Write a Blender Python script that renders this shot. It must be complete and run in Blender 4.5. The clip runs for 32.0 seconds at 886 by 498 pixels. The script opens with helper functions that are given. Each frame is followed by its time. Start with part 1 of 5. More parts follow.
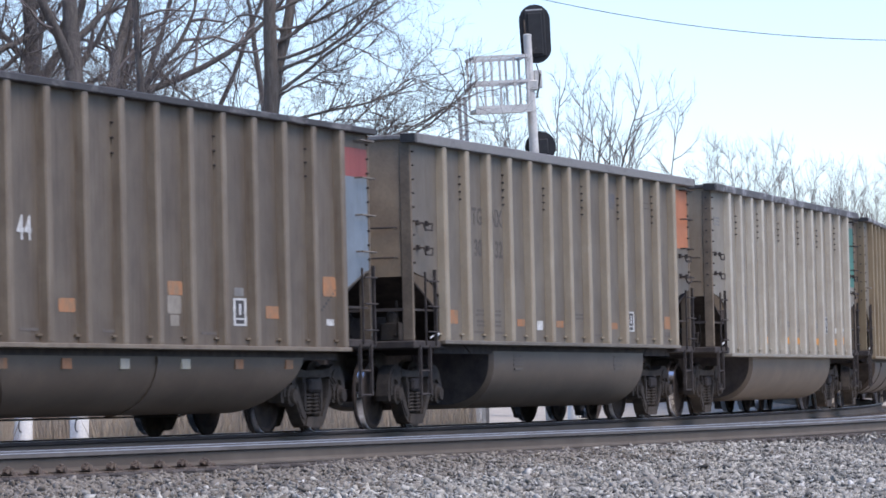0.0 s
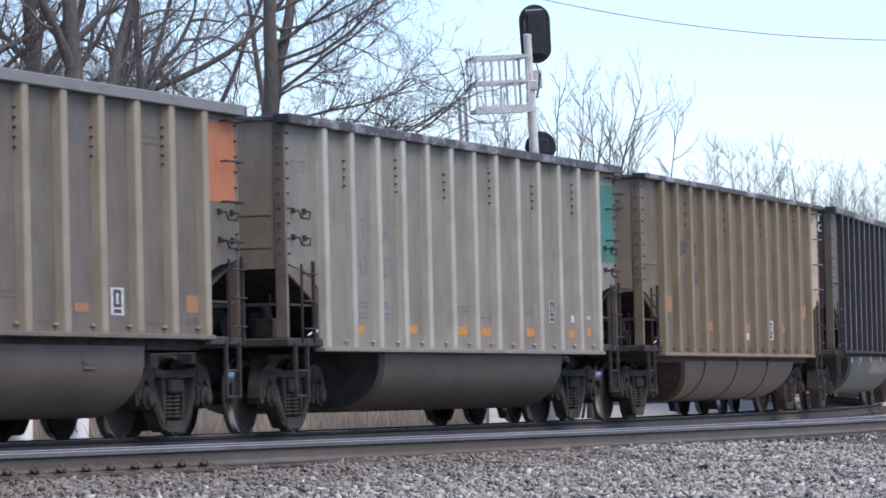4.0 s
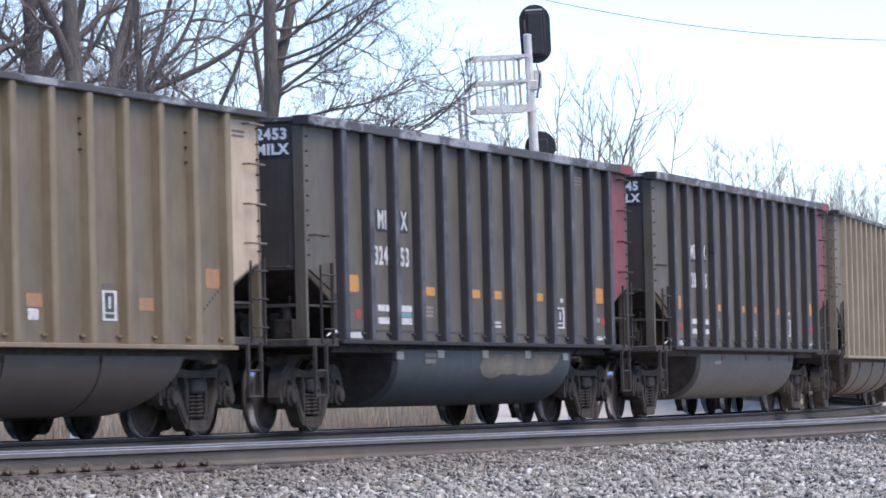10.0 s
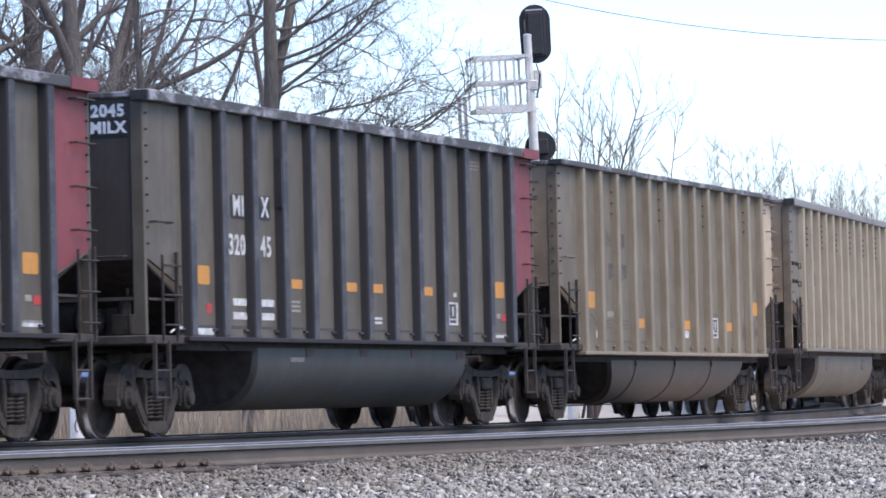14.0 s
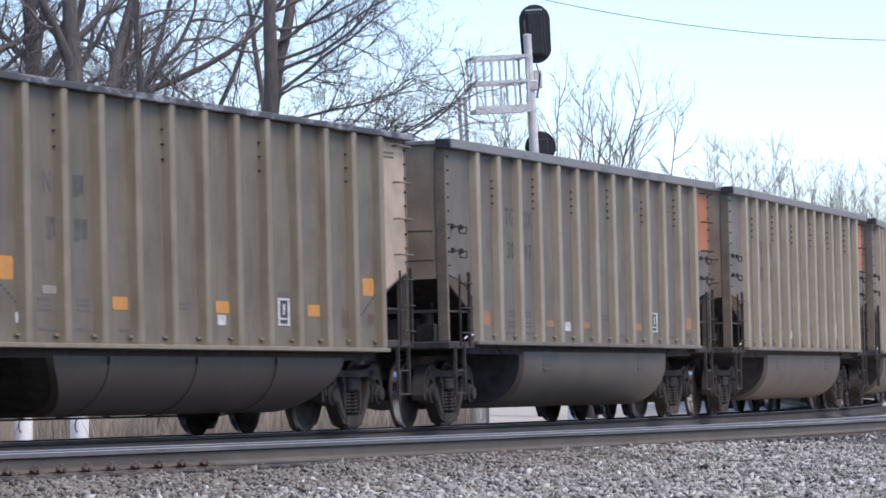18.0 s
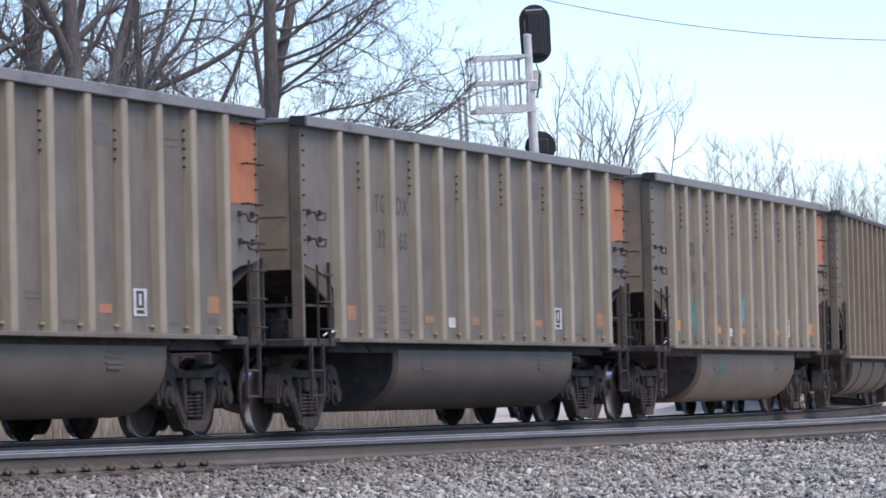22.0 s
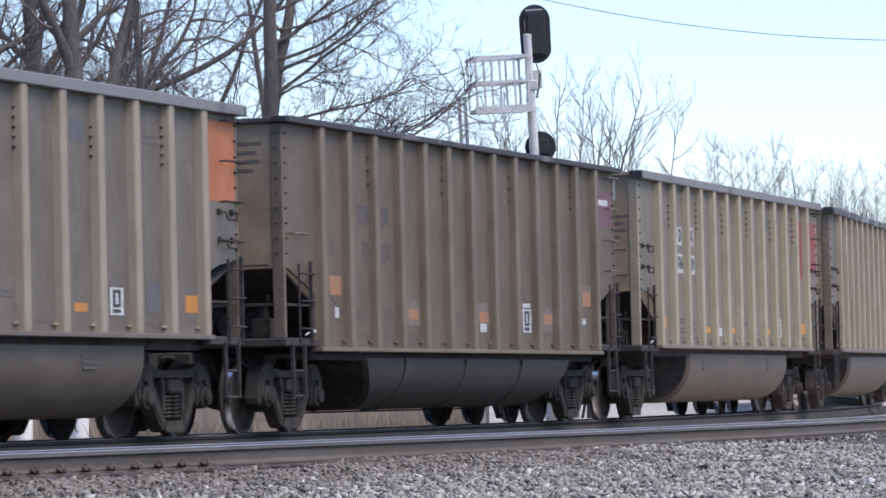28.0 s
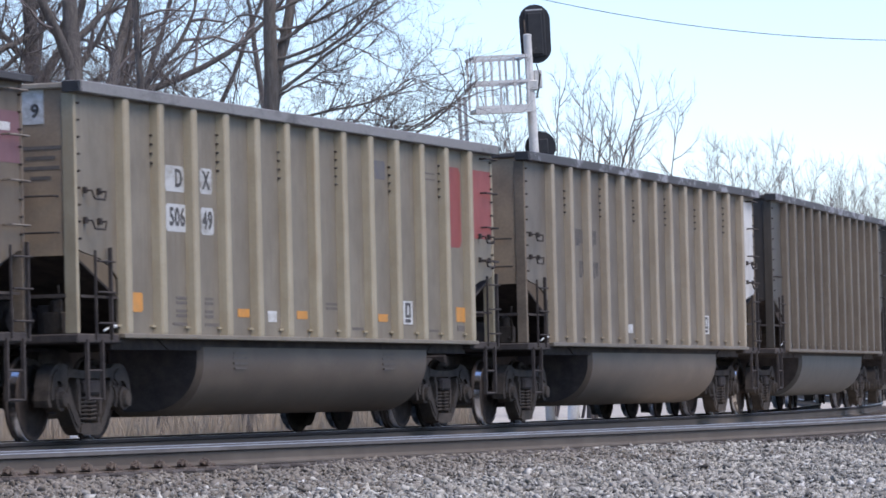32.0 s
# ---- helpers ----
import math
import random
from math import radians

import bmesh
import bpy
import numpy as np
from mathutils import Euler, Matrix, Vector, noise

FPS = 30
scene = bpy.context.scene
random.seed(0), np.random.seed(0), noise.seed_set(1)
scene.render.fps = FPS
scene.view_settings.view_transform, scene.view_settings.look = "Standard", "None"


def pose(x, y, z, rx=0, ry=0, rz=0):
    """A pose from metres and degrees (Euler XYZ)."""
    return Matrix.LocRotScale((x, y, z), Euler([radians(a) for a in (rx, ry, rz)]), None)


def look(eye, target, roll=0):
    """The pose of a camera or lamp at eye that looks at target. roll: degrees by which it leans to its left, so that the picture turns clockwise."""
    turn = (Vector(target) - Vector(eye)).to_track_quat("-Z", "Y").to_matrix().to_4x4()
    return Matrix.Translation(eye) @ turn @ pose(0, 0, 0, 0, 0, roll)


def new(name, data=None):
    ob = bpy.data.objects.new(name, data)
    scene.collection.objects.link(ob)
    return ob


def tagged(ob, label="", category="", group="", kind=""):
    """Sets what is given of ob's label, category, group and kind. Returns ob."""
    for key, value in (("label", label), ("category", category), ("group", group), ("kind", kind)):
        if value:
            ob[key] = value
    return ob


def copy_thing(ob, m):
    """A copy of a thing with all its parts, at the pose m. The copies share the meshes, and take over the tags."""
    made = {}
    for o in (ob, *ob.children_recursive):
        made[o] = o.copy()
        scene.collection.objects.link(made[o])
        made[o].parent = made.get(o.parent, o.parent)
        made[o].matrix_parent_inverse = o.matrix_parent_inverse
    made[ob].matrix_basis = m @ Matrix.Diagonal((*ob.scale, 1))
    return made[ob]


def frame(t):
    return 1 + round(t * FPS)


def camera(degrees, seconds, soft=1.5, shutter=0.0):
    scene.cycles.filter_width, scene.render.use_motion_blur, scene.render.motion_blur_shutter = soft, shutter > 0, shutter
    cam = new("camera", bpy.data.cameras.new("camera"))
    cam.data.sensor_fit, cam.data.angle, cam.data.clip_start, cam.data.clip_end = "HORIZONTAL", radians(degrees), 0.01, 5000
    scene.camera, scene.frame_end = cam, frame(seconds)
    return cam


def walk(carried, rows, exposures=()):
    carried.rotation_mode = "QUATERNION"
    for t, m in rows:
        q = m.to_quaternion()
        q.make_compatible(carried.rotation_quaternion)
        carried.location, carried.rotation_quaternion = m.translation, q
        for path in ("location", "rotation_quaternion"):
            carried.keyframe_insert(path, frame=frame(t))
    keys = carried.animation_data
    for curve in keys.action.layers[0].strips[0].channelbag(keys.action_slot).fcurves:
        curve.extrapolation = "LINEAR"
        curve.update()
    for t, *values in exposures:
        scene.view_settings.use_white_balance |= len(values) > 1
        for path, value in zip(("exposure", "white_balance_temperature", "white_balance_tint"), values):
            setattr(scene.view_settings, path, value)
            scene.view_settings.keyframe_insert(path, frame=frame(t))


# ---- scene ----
# ---------------------------------------------------------------- camera
cam = camera(11.56, 32.0, soft=1.7, shutter=0.3)
EYE = Vector((0.0, 0.0, 0.585))
AIM = Vector((0.0, 100.0, 0.585 + 100.0 * math.tan(radians(1.7916))))
walk(cam, [(0.0, look(EYE, AIM, -0.36)), (32.0, look(EYE, AIM, -0.36))],
     exposures=[(0.0, 0.82, 5900, 18), (6.0, 0.78, 5900, 18), (9.0, 1.0, 5900, 18), (13.0, 1.13, 5900, 18), (18.0, 0.86, 5900, 18), (32.0, 0.82, 5900, 18)])

# ---------------------------------------------------------------- world and light
world = bpy.data.worlds.new("overcast_sky")
scene.world = world
world.use_nodes = True
wn = world.node_tree.nodes
sky = wn.new("ShaderNodeTexSky")
sky.sky_type = "NISHITA"
sky.sun_disc = False
SUN_EL, SUN_AZ = radians(58), radians(124)
sky.sun_elevation, sky.sun_rotation = SUN_EL, SUN_AZ
sky.dust_density, sky.air_density, sky.ozone_density = 0.4, 0.9, 2.2
bg = wn["Background"]
bg.inputs["Strength"].default_value = 0.122
world.node_tree.links.new(sky.outputs[0], bg.inputs[0])
sun = new("sun", bpy.data.lights.new("sun", "SUN"))
sun.data.energy, sun.data.angle, sun.data.color = 2.1, radians(40), (1.0, 0.91, 0.77)
sun_dir = Vector((math.sin(SUN_AZ) * math.cos(SUN_EL), math.cos(SUN_AZ) * math.cos(SUN_EL), math.sin(SUN_EL)))
sun.matrix_world = look(sun_dir * 100, (0, 0, 0))

# ---------------------------------------------------------------- the railway's line
GAP = 4.38            # between the two tracks' centre lines
CANT = 0.018          # both tracks lean into the curve
PITCH = 16.18         # coupled length of a car


def bend(s):
    if s < -12.0:
        return 0.0
    if s > 60.0:
        return 0.0
    return -0.00129418 - 0.00013 * min(s, 48.0)


LINE = {}


def survey():
    for way in (-1, 1):
        x, y, a, s = -1.60564, 59.19901, radians(18.41447), 0.0
        LINE[0] = (x, y, a)
        for i in range(1, 1001 if way > 0 else 401):
            a2 = a + way * 0.125 * bend(s + way * 0.125)
            x, y = x + way * 0.25 * math.sin(a2), y + way * 0.25 * math.cos(a2)
            a += way * 0.25 * bend(s + way * 0.125)
            s = way * i * 0.25
            LINE[way * i] = (x, y, a)


survey()


def rise(s):
    s = max(-60.0, min(s, 80.0))
    return 0.00129 * s + 0.00002 * s * s


def on_line(s, n=0.0, z=0.0):
    """The place at s along the far track's centre line, n to its camera side, and the heading there."""
    f = max(-399.0, min(s * 4.0, 998.0))
    i = math.floor(f)
    u = f - i
    (x1, y1, a1), (x2, y2, a2) = LINE[i], LINE[i + 1]
    a = a1 + (a2 - a1) * u
    x, y = x1 + (x2 - x1) * u, y1 + (y2 - y1) * u
    over = s - max(-99.75, min(s, 249.5))
    x, y = x + over * math.sin(a), y + over * math.cos(a)
    lift = 0.0015 * max(0.0, min(30.0, 5.0 - s)) if n > 2.5 else 0.0
    return Vector((x + n * math.cos(a), y - n * math.sin(a), z + rise(s) + lift)), a


def line_of_car(s):
    """The pose of a car whose middle is at s."""
    (p, _), (q, _) = on_line(s - 6.17), on_line(s + 6.17)
    m = (p + q) / 2
    d = q - p
    return pose(m.x, m.y, m.z, -math.degrees(CANT), -math.degrees(math.asin(d.z / d.length)), math.degrees(math.atan2(d.y, d.x)))


SLACK = (-0.05, 0.08, 0.16, 0.17, 0.22, 0.26, 0.0, 0.12, 0.1, 0.19, 0.2, 0.1, 0.1, 0.1, 0.1)  # play in the couplers, car by car


def car_at(i, t):
    return SLACK[i] - 8.08 + PITCH * i - 5.4138 * t - 0.0059 * (t - 16) ** 2 + 0.0017686 * t ** 2 - 0.0000454 * t ** 3


# ---------------------------------------------------------------- mesh building
class Shape:
    def __init__(self):
        self.v, self.f = [], []

    def add(self, verts, faces):
        o = len(self.v)
        self.v += [tuple(p) for p in verts]
        self.f += [tuple(i + o for i in f) for f in faces]
        return self

    def box(self, x0, x1, y0, y1, z0, z1, b=0.0):
        """A box; b chamfers its long edges' ends a little."""
        if b <= 0:
            v = [(x, y, z) for x in (x0, x1) for y in (y0, y1) for z in (z0, z1)]
            return self.add(v, [(0, 1, 3, 2), (4, 6, 7, 5), (0, 4, 5, 1), (2, 3, 7, 6), (0, 2, 6, 4), (1, 5, 7, 3)])
        v = []
        for x, i in ((x0, 0), (x0 + b, 1), (x1 - b, 1), (x1, 0)):
            k = b if i == 0 else 0.0
            c = b
            v += [(x, y0 + k + (c if j else 0), z) if False else (x, y, z) for (y, z, j) in (
                (y0 + c + k * 0.3, z0 + k, 0), (y1 - c - k * 0.3, z0 + k, 0), (y1 - k, z0 + c + k * 0.3, 0), (y1 - k, z1 - c - k * 0.3, 0),
                (y1 - c - k * 0.3, z1 - k, 0), (y0 + c + k * 0.3, z1 - k, 0), (y0 + k, z1 - c - k * 0.3, 0), (y0 + k, z0 + c + k * 0.3, 0))]
        f = [tuple(range(7, -1, -1)), tuple(range(24, 32))]
        for r in range(3):
            for j in range(8):
                a, c2 = r * 8 + j, r * 8 + (j + 1) % 8
                f.append((a, c2, c2 + 8, a + 8))
        return self.add(v, f)

    def prism(self, poly, axis, a, b):
        """The polygon, given in the two other axes in their order, pushed from a to b along axis."""
        n = len(poly)
        put = {"x": lambda p, q, w: (w, p, q), "y": lambda p, q, w: (p, w, q), "z": lambda p, q, w: (p, q, w)}[axis]
        v = [put(p, q, a) for p, q in poly] + [put(p, q, b) for p, q in poly]
        f = [tuple(range(n - 1, -1, -1)), tuple(range(n, 2 * n))]
        f += [(i, (i + 1) % n, (i + 1) % n + n, i + n) for i in range(n)]
        return self.add(v, f)

    def tube(self, pts, r, sides=6, r2=None, cap=True):
        pts = [Vector(p) for p in pts]
        n = len(pts)
        rings = []
        for i, p in enumerate(pts):
            d = (pts[min(i + 1, n - 1)] - pts[max(i - 1, 0)]).normalized()
            u = d.orthogonal().normalized() if abs(d.z) < 0.99 else Vector((1, 0, 0))
            if abs(d.z) < 0.99:
                u = d.cross(Vector((0, 0, 1))).normalized()
            w = d.cross(u)
            rr = r if r2 is None else r + (r2 - r) * i / (n - 1)
            rings += [p + (u * math.cos(k * math.tau / sides) + w * math.sin(k * math.tau / sides)) * rr for k in range(sides)]
        f = []
        for i in range(n - 1):
            for k in range(sides):
                a, b = i * sides + k, i * sides + (k + 1) % sides
                f.append((a, b, b + sides, a + sides))
        if cap:
            f += [tuple(range(sides - 1, -1, -1)), tuple(range((n - 1) * sides, n * sides))]
        return self.add(rings, f)

    def lathe(self, profile, centre, axis="y", sides=24):
        """Turns (along, radius) pairs round an axis through centre."""
        c = Vector(centre)
        n = len(profile)
        v, f = [], []
        for k in range(sides):
            a = k * math.tau / sides
            for d, r in profile:
                off = {"y": (r * math.cos(a), d, r * math.sin(a)), "z": (r * math.cos(a), r * math.sin(a), d), "x": (d, r * math.cos(a), r * math.sin(a))}[axis]
                v.append(c + Vector(off))
        for k in range(sides):
            for j in range(n - 1):
                a, b = k * n + j, ((k + 1) % sides) * n + j
                f.append((a, a + 1, b + 1, b))
        f.append(tuple(k * n for k in range(sides - 1, -1, -1)))
        f.append(tuple(k * n + n - 1 for k in range(sides)))
        return self.add(v, f)

    def mesh(self, name, smooth=False):
        me = bpy.data.meshes.new(name)
        me.from_pydata(self.v, [], self.f)
        bm = bmesh.new()
        bm.from_mesh(me)
        bmesh.ops.recalc_face_normals(bm, faces=bm.faces)
        bm.to_mesh(me)
        bm.free()
        if smooth:
            me.polygons.foreach_set("use_smooth", [True] * len(me.polygons))
            me.set_sharp_from_angle(angle=radians(35))
        return me


def part(name, shape, material, parent, label="", smooth=False):
    """One mesh object under a thing or a part; shape is a Shape or a ready mesh."""
    me = shape.mesh(name, smooth) if isinstance(shape, Shape) else shape
    if material is not None:
        me.materials.clear()
        me.materials.append(material)
    ob = new(name, me)
    ob.parent = parent
    if label:
        tagged(ob, label)
    return ob


def thing(name, shape, material, label, category, group="", kind="", smooth=False):
    me = shape.mesh(name, smooth) if isinstance(shape, Shape) else shape
    if material is not None:
        me.materials.clear()
        me.materials.append(material)
    return tagged(new(name, me), label, category, group, kind)


# ---------------------------------------------------------------- materials
def nodes_of(name):
    m = bpy.data.materials.new(name)
    m.use_nodes = True
    t = m.node_tree
    return m, t, t.nodes["Principled BSDF"]


def mixed(t, fac, a, b, how="MIX"):
    n = t.nodes.new("ShaderNodeMix")
    n.data_type, n.blend_type = "RGBA", how
    for sock, val in ((n.inputs[0], fac), (n.inputs[6], a), (n.inputs[7], b)):
        if hasattr(val, "is_linked"):
            t.links.new(val, sock)
        elif isinstance(val, (int, float)):
            sock.default_value = val
        else:
            sock.default_value = (*val[:3], 1.0)
    return n.outputs[2]


def noise_of(t, scale, stretch=(1, 1, 1), detail=4.0, rough=0.6, lo=0.4, hi=0.6, shift=True):
    """Fractal noise in the object's own metres, between lo and hi."""
    tc = t.nodes.new("ShaderNodeTexCoord")
    mp = t.nodes.new("ShaderNodeMapping")
    mp.inputs["Scale"].default_value = stretch
    t.links.new(tc.outputs["Object"], mp.inputs["Vector"])
    if shift:
        oi = t.nodes.new("ShaderNodeObjectInfo")
        mu = t.nodes.new("ShaderNodeMath")
        mu.operation = "MULTIPLY"
        mu.inputs[1].default_value = 37.0
        t.links.new(oi.outputs["Random"], mu.inputs[0])
        t.links.new(mu.outputs[0], mp.inputs["Location"])
    n = t.nodes.new("ShaderNodeTexNoise")
    n.inputs["Scale"].default_value, n.inputs["Detail"].default_value, n.inputs["Roughness"].default_value = scale, detail, rough
    t.links.new(mp.outputs[0], n.inputs["Vector"])
    mr = t.nodes.new("ShaderNodeMapRange")
    mr.inputs[1].default_value, mr.inputs[2].default_value = lo, hi
    t.links.new(n.outputs["Fac"], mr.inputs[0])
    return mr.outputs[0]


def bumped(t, bsdf, height, strength=0.3, distance=0.01):
    b = t.nodes.new("ShaderNodeBump")
    b.inputs["Strength"].default_value, b.inputs["Distance"].default_value = strength, distance
    t.links.new(height, b.inputs["Height"])
    t.links.new(b.outputs[0], bsdf.inputs["Normal"])


def plain(name, a, b=None, rough=0.7, metal=0.0, scale=6.0, stretch=(1, 1, 1), bump=0.2, dist=0.01, lo=0.35, hi=0.65):
    """Two colours in uneven patches at two scales."""
    m, t, p = nodes_of(name)
    b = b or tuple(c * 0.7 for c in a)
    big = noise_of(t, scale, stretch, lo=lo, hi=hi)
    fine = noise_of(t, scale * 9, stretch, lo=0.3, hi=0.7)
    c = mixed(t, big, a, b)
    c = mixed(t, mixed(t, 0.0, fine, fine), c, mixed(t, 0.25, c, (0, 0, 0)))
    t.links.new(c, p.inputs["Base Color"])
    p.inputs["Roughness"].default_value, p.inputs["Metallic"].default_value = rough, metal
    if bump:
        bumped(t, p, fine, bump, dist)
    return m


def paint(name, base, dust, much=0.5, rough=0.6):
    """Weathered car paint: streaks that run down, grime in patches, dust, a fine grain."""
    m, t, p = nodes_of(name)
    streak = noise_of(t, 3.0, (5, 5, 0.25), lo=0.35, hi=0.7)
    drip = noise_of(t, 7.0, (3, 3, 0.12), lo=0.52, hi=0.72)
    cloud = noise_of(t, 0.7, (1, 1, 1), lo=0.3, hi=0.7)
    blot = noise_of(t, 3.5, (1, 1, 0.7), detail=6.0, lo=0.42, hi=0.68)
    grain = noise_of(t, 40.0, (1, 1, 1), lo=0.3, hi=0.7)
    grime = (base[0] * 0.45, base[1] * 0.40, base[2] * 0.36)
    c = mixed(t, much, base, dust)
    c = mixed(t, streak, c, mixed(t, 0.55 * much, c, dust))
    c = mixed(t, cloud, c, mixed(t, 0.45, c, grime))
    c = mixed(t, blot, c, mixed(t, 0.36, c, grime))
    c = mixed(t, drip, c, mixed(t, 0.45, c, (base[0] * 0.62, base[1] * 0.5, base[2] * 0.4)))
    c = mixed(t, grain, c, mixed(t, 0.12, c, (0.02, 0.015, 0.01)))
    t.links.new(c, p.inputs["Base Color"])
    p.inputs["Roughness"].default_value = rough
    bumped(t, p, blot, 0.12, 0.01)
    return m


def worn(name, a, b, lo, hi, rough=0.7):
    """Paint worn through in long irregular patches."""
    m, t, p = nodes_of(name)
    f = noise_of(t, 1.1, (1, 2, 2), detail=6.0, rough=rough, lo=lo, hi=hi)
    g = noise_of(t, 25.0, lo=0.3, hi=0.7)
    c = mixed(t, f, a, b)
    c = mixed(t, g, c, mixed(t, 0.2, c, (0.03, 0.025, 0.02)))
    t.links.new(c, p.inputs["Base Color"])
    p.inputs["Roughness"].default_value = 0.6
    bumped(t, p, f, 0.1, 0.004)
    return m


FRAME = plain("dusty_cast_steel", (0.055, 0.047, 0.041), (0.105, 0.085, 0.068), 0.95, 0.0, 4.0, bump=0.4)
STEEL_DARK = plain("dark_gear_steel_and_shade", (0.052, 0.045, 0.043), (0.09, 0.075, 0.066), 0.95, 0.0, 5.0)
WHEEL = plain("brown_wheel_steel", (0.04, 0.034, 0.031), (0.075, 0.057, 0.046), 0.9, 0.0, 6.0)
TREAD = plain("bright_worn_steel", (0.6, 0.58, 0.56), (0.42, 0.40, 0.385), 0.35, 0.6, 12.0, bump=0.05)
GLINT = plain("polished_wheel_tread", (0.97, 0.96, 0.95), (0.9, 0.89, 0.88), 0.17, 1.0, 12.0, bump=0.0)
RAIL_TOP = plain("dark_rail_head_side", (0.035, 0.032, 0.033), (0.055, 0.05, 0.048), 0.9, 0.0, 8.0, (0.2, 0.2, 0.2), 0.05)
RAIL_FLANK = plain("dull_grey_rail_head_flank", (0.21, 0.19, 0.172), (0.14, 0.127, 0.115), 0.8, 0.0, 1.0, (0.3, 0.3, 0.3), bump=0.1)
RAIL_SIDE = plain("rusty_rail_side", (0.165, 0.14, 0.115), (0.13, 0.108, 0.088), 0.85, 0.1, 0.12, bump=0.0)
BARK = plain("grey_brown_bark", (0.18, 0.155, 0.135), (0.10, 0.086, 0.075), 0.9, 0, 4.0, (4, 4, 0.6), 0.6, 0.03)
BARK_PALE = plain("olive_grey_bark", (0.26, 0.225, 0.19), (0.16, 0.135, 0.115), 0.9, 0, 4.0, (4, 4, 0.6), 0.6, 0.03)
GALV = plain("weathered_galvanised_metal", (0.76, 0.73, 0.67), (0.6, 0.575, 0.53), 0.5, 0.1, 5.0, bump=0.1)
BLACK = plain("flat_black_metal", (0.02, 0.02, 0.022), (0.035, 0.034, 0.034), 0.7, 0.0, 4.0, bump=0.1)
GRAVEL = plain("grey_ballast_ground", (0.30, 0.27, 0.23), (0.19, 0.165, 0.14), 0.95, 0, 18.0, bump=1.0, dist=0.05)
BED = plain("oily_dark_track_bed", (0.085, 0.07, 0.056), (0.05, 0.042, 0.035), 0.95, 0, 12.0, bump=1.0, dist=0.05)
DRY = plain("dry_grass_ground", (0.34, 0.27, 0.19), (0.22, 0.17, 0.12), 0.95, 0, 1.5, bump=0.6, dist=0.05)
WHITE = plain("white_enamel", (0.88, 0.88, 0.86), (0.8, 0.8, 0.78), 0.5, 0, 4.0, bump=0.05)
DECAL_WHITE = plain("faded_white_stencil", (0.72, 0.71, 0.68), (0.45, 0.43, 0.38), 0.7, 0, 12.0, bump=0)
DECAL_DARK = plain("faded_black_stencil", (0.05, 0.05, 0.05), (0.10, 0.09, 0.08), 0.8, 0, 12.0, bump=0)
DECAL_ORANGE = plain("orange_reflective_strip", (0.62, 0.25, 0.04), (0.5, 0.22, 0.06), 0.6, 0, 9.0, bump=0)
DECAL_YELLOW = plain("yellow_reflective_strip", (0.66, 0.28, 0.045), (0.52, 0.25, 0.06), 0.6, 0, 9.0, bump=0)
DECAL_RED = plain("red_stencil", (0.5, 0.06, 0.05), (0.4, 0.05, 0.05), 0.7, 0, 9.0, bump=0)
DECAL_TEAL = plain("teal_spray_paint", (0.085, 0.27, 0.245), (0.14, 0.17, 0.145), 0.7, 0, 2.5, bump=0)
DECAL_BLUE = plain("pale_blue_spray_paint", (0.16, 0.40, 0.44), (0.17, 0.25, 0.25), 0.7, 0, 2.5, bump=0)
DECAL_PINK = plain("pink_spray_paint", (0.17, 0.085, 0.075), (0.16, 0.11, 0.08), 0.7, 0, 6.0, bump=0)
for dull in (RAIL_SIDE, RAIL_TOP, RAIL_FLANK, FRAME, STEEL_DARK, WHEEL):
    dull.node_tree.nodes["Principled BSDF"].inputs["Specular IOR Level"].default_value = 0.15

# ---------------------------------------------------------------- ground
def near_line(X, Y):
    """For arrays of places: s along the far track and n to its camera side."""
    keys = np.arange(-396, 996, 4)
    P = np.array([LINE[int(k)] for k in keys])
    best = np.full(X.shape, 1e18)
    S, N = np.zeros(X.shape), np.zeros(X.shape)
    for k, (x, y, a) in zip(keys, P):
        dx, dy = X - x, Y - y
        d = dx * dx + dy * dy
        hit = d < best
        best = np.where(hit, d, best)
        along = dx * math.sin(a) + dy * math.cos(a)
        S = np.where(hit, k * 0.25 + np.clip(along, -1, 1), S)
        N = np.where(hit, dx * math.cos(a) - dy * math.sin(a), N)
    return S, N


PROFILE_N = (-400, -60, -14, -6, -3.4, -1.9, 1.9, GAP - 1.2, GAP + 0.8, GAP + 1.2, GAP + 3.0, GAP + 7, GAP + 14, GAP + 40, 500)
PROFILE_Z = (0.3, 0.0, -0.5, -0.75, -0.62, -0.22, -0.21, -0.20, -0.222, -0.222, -0.25, -0.36, -0.55, -0.8, -0.8)


def ground_height(X, Y):
    S, N = near_line(X, Y)
    z = np.interp(N, PROFILE_N, PROFILE_Z)
    sc = np.clip(S, -60, 80)
    r = 0.00129 * sc + 0.00002 * sc * sc
    r = r + np.where(N > 2.0, 0.0015 * np.clip(5.0 - S, 0, 30), 0.0)
    return z + r, S, N


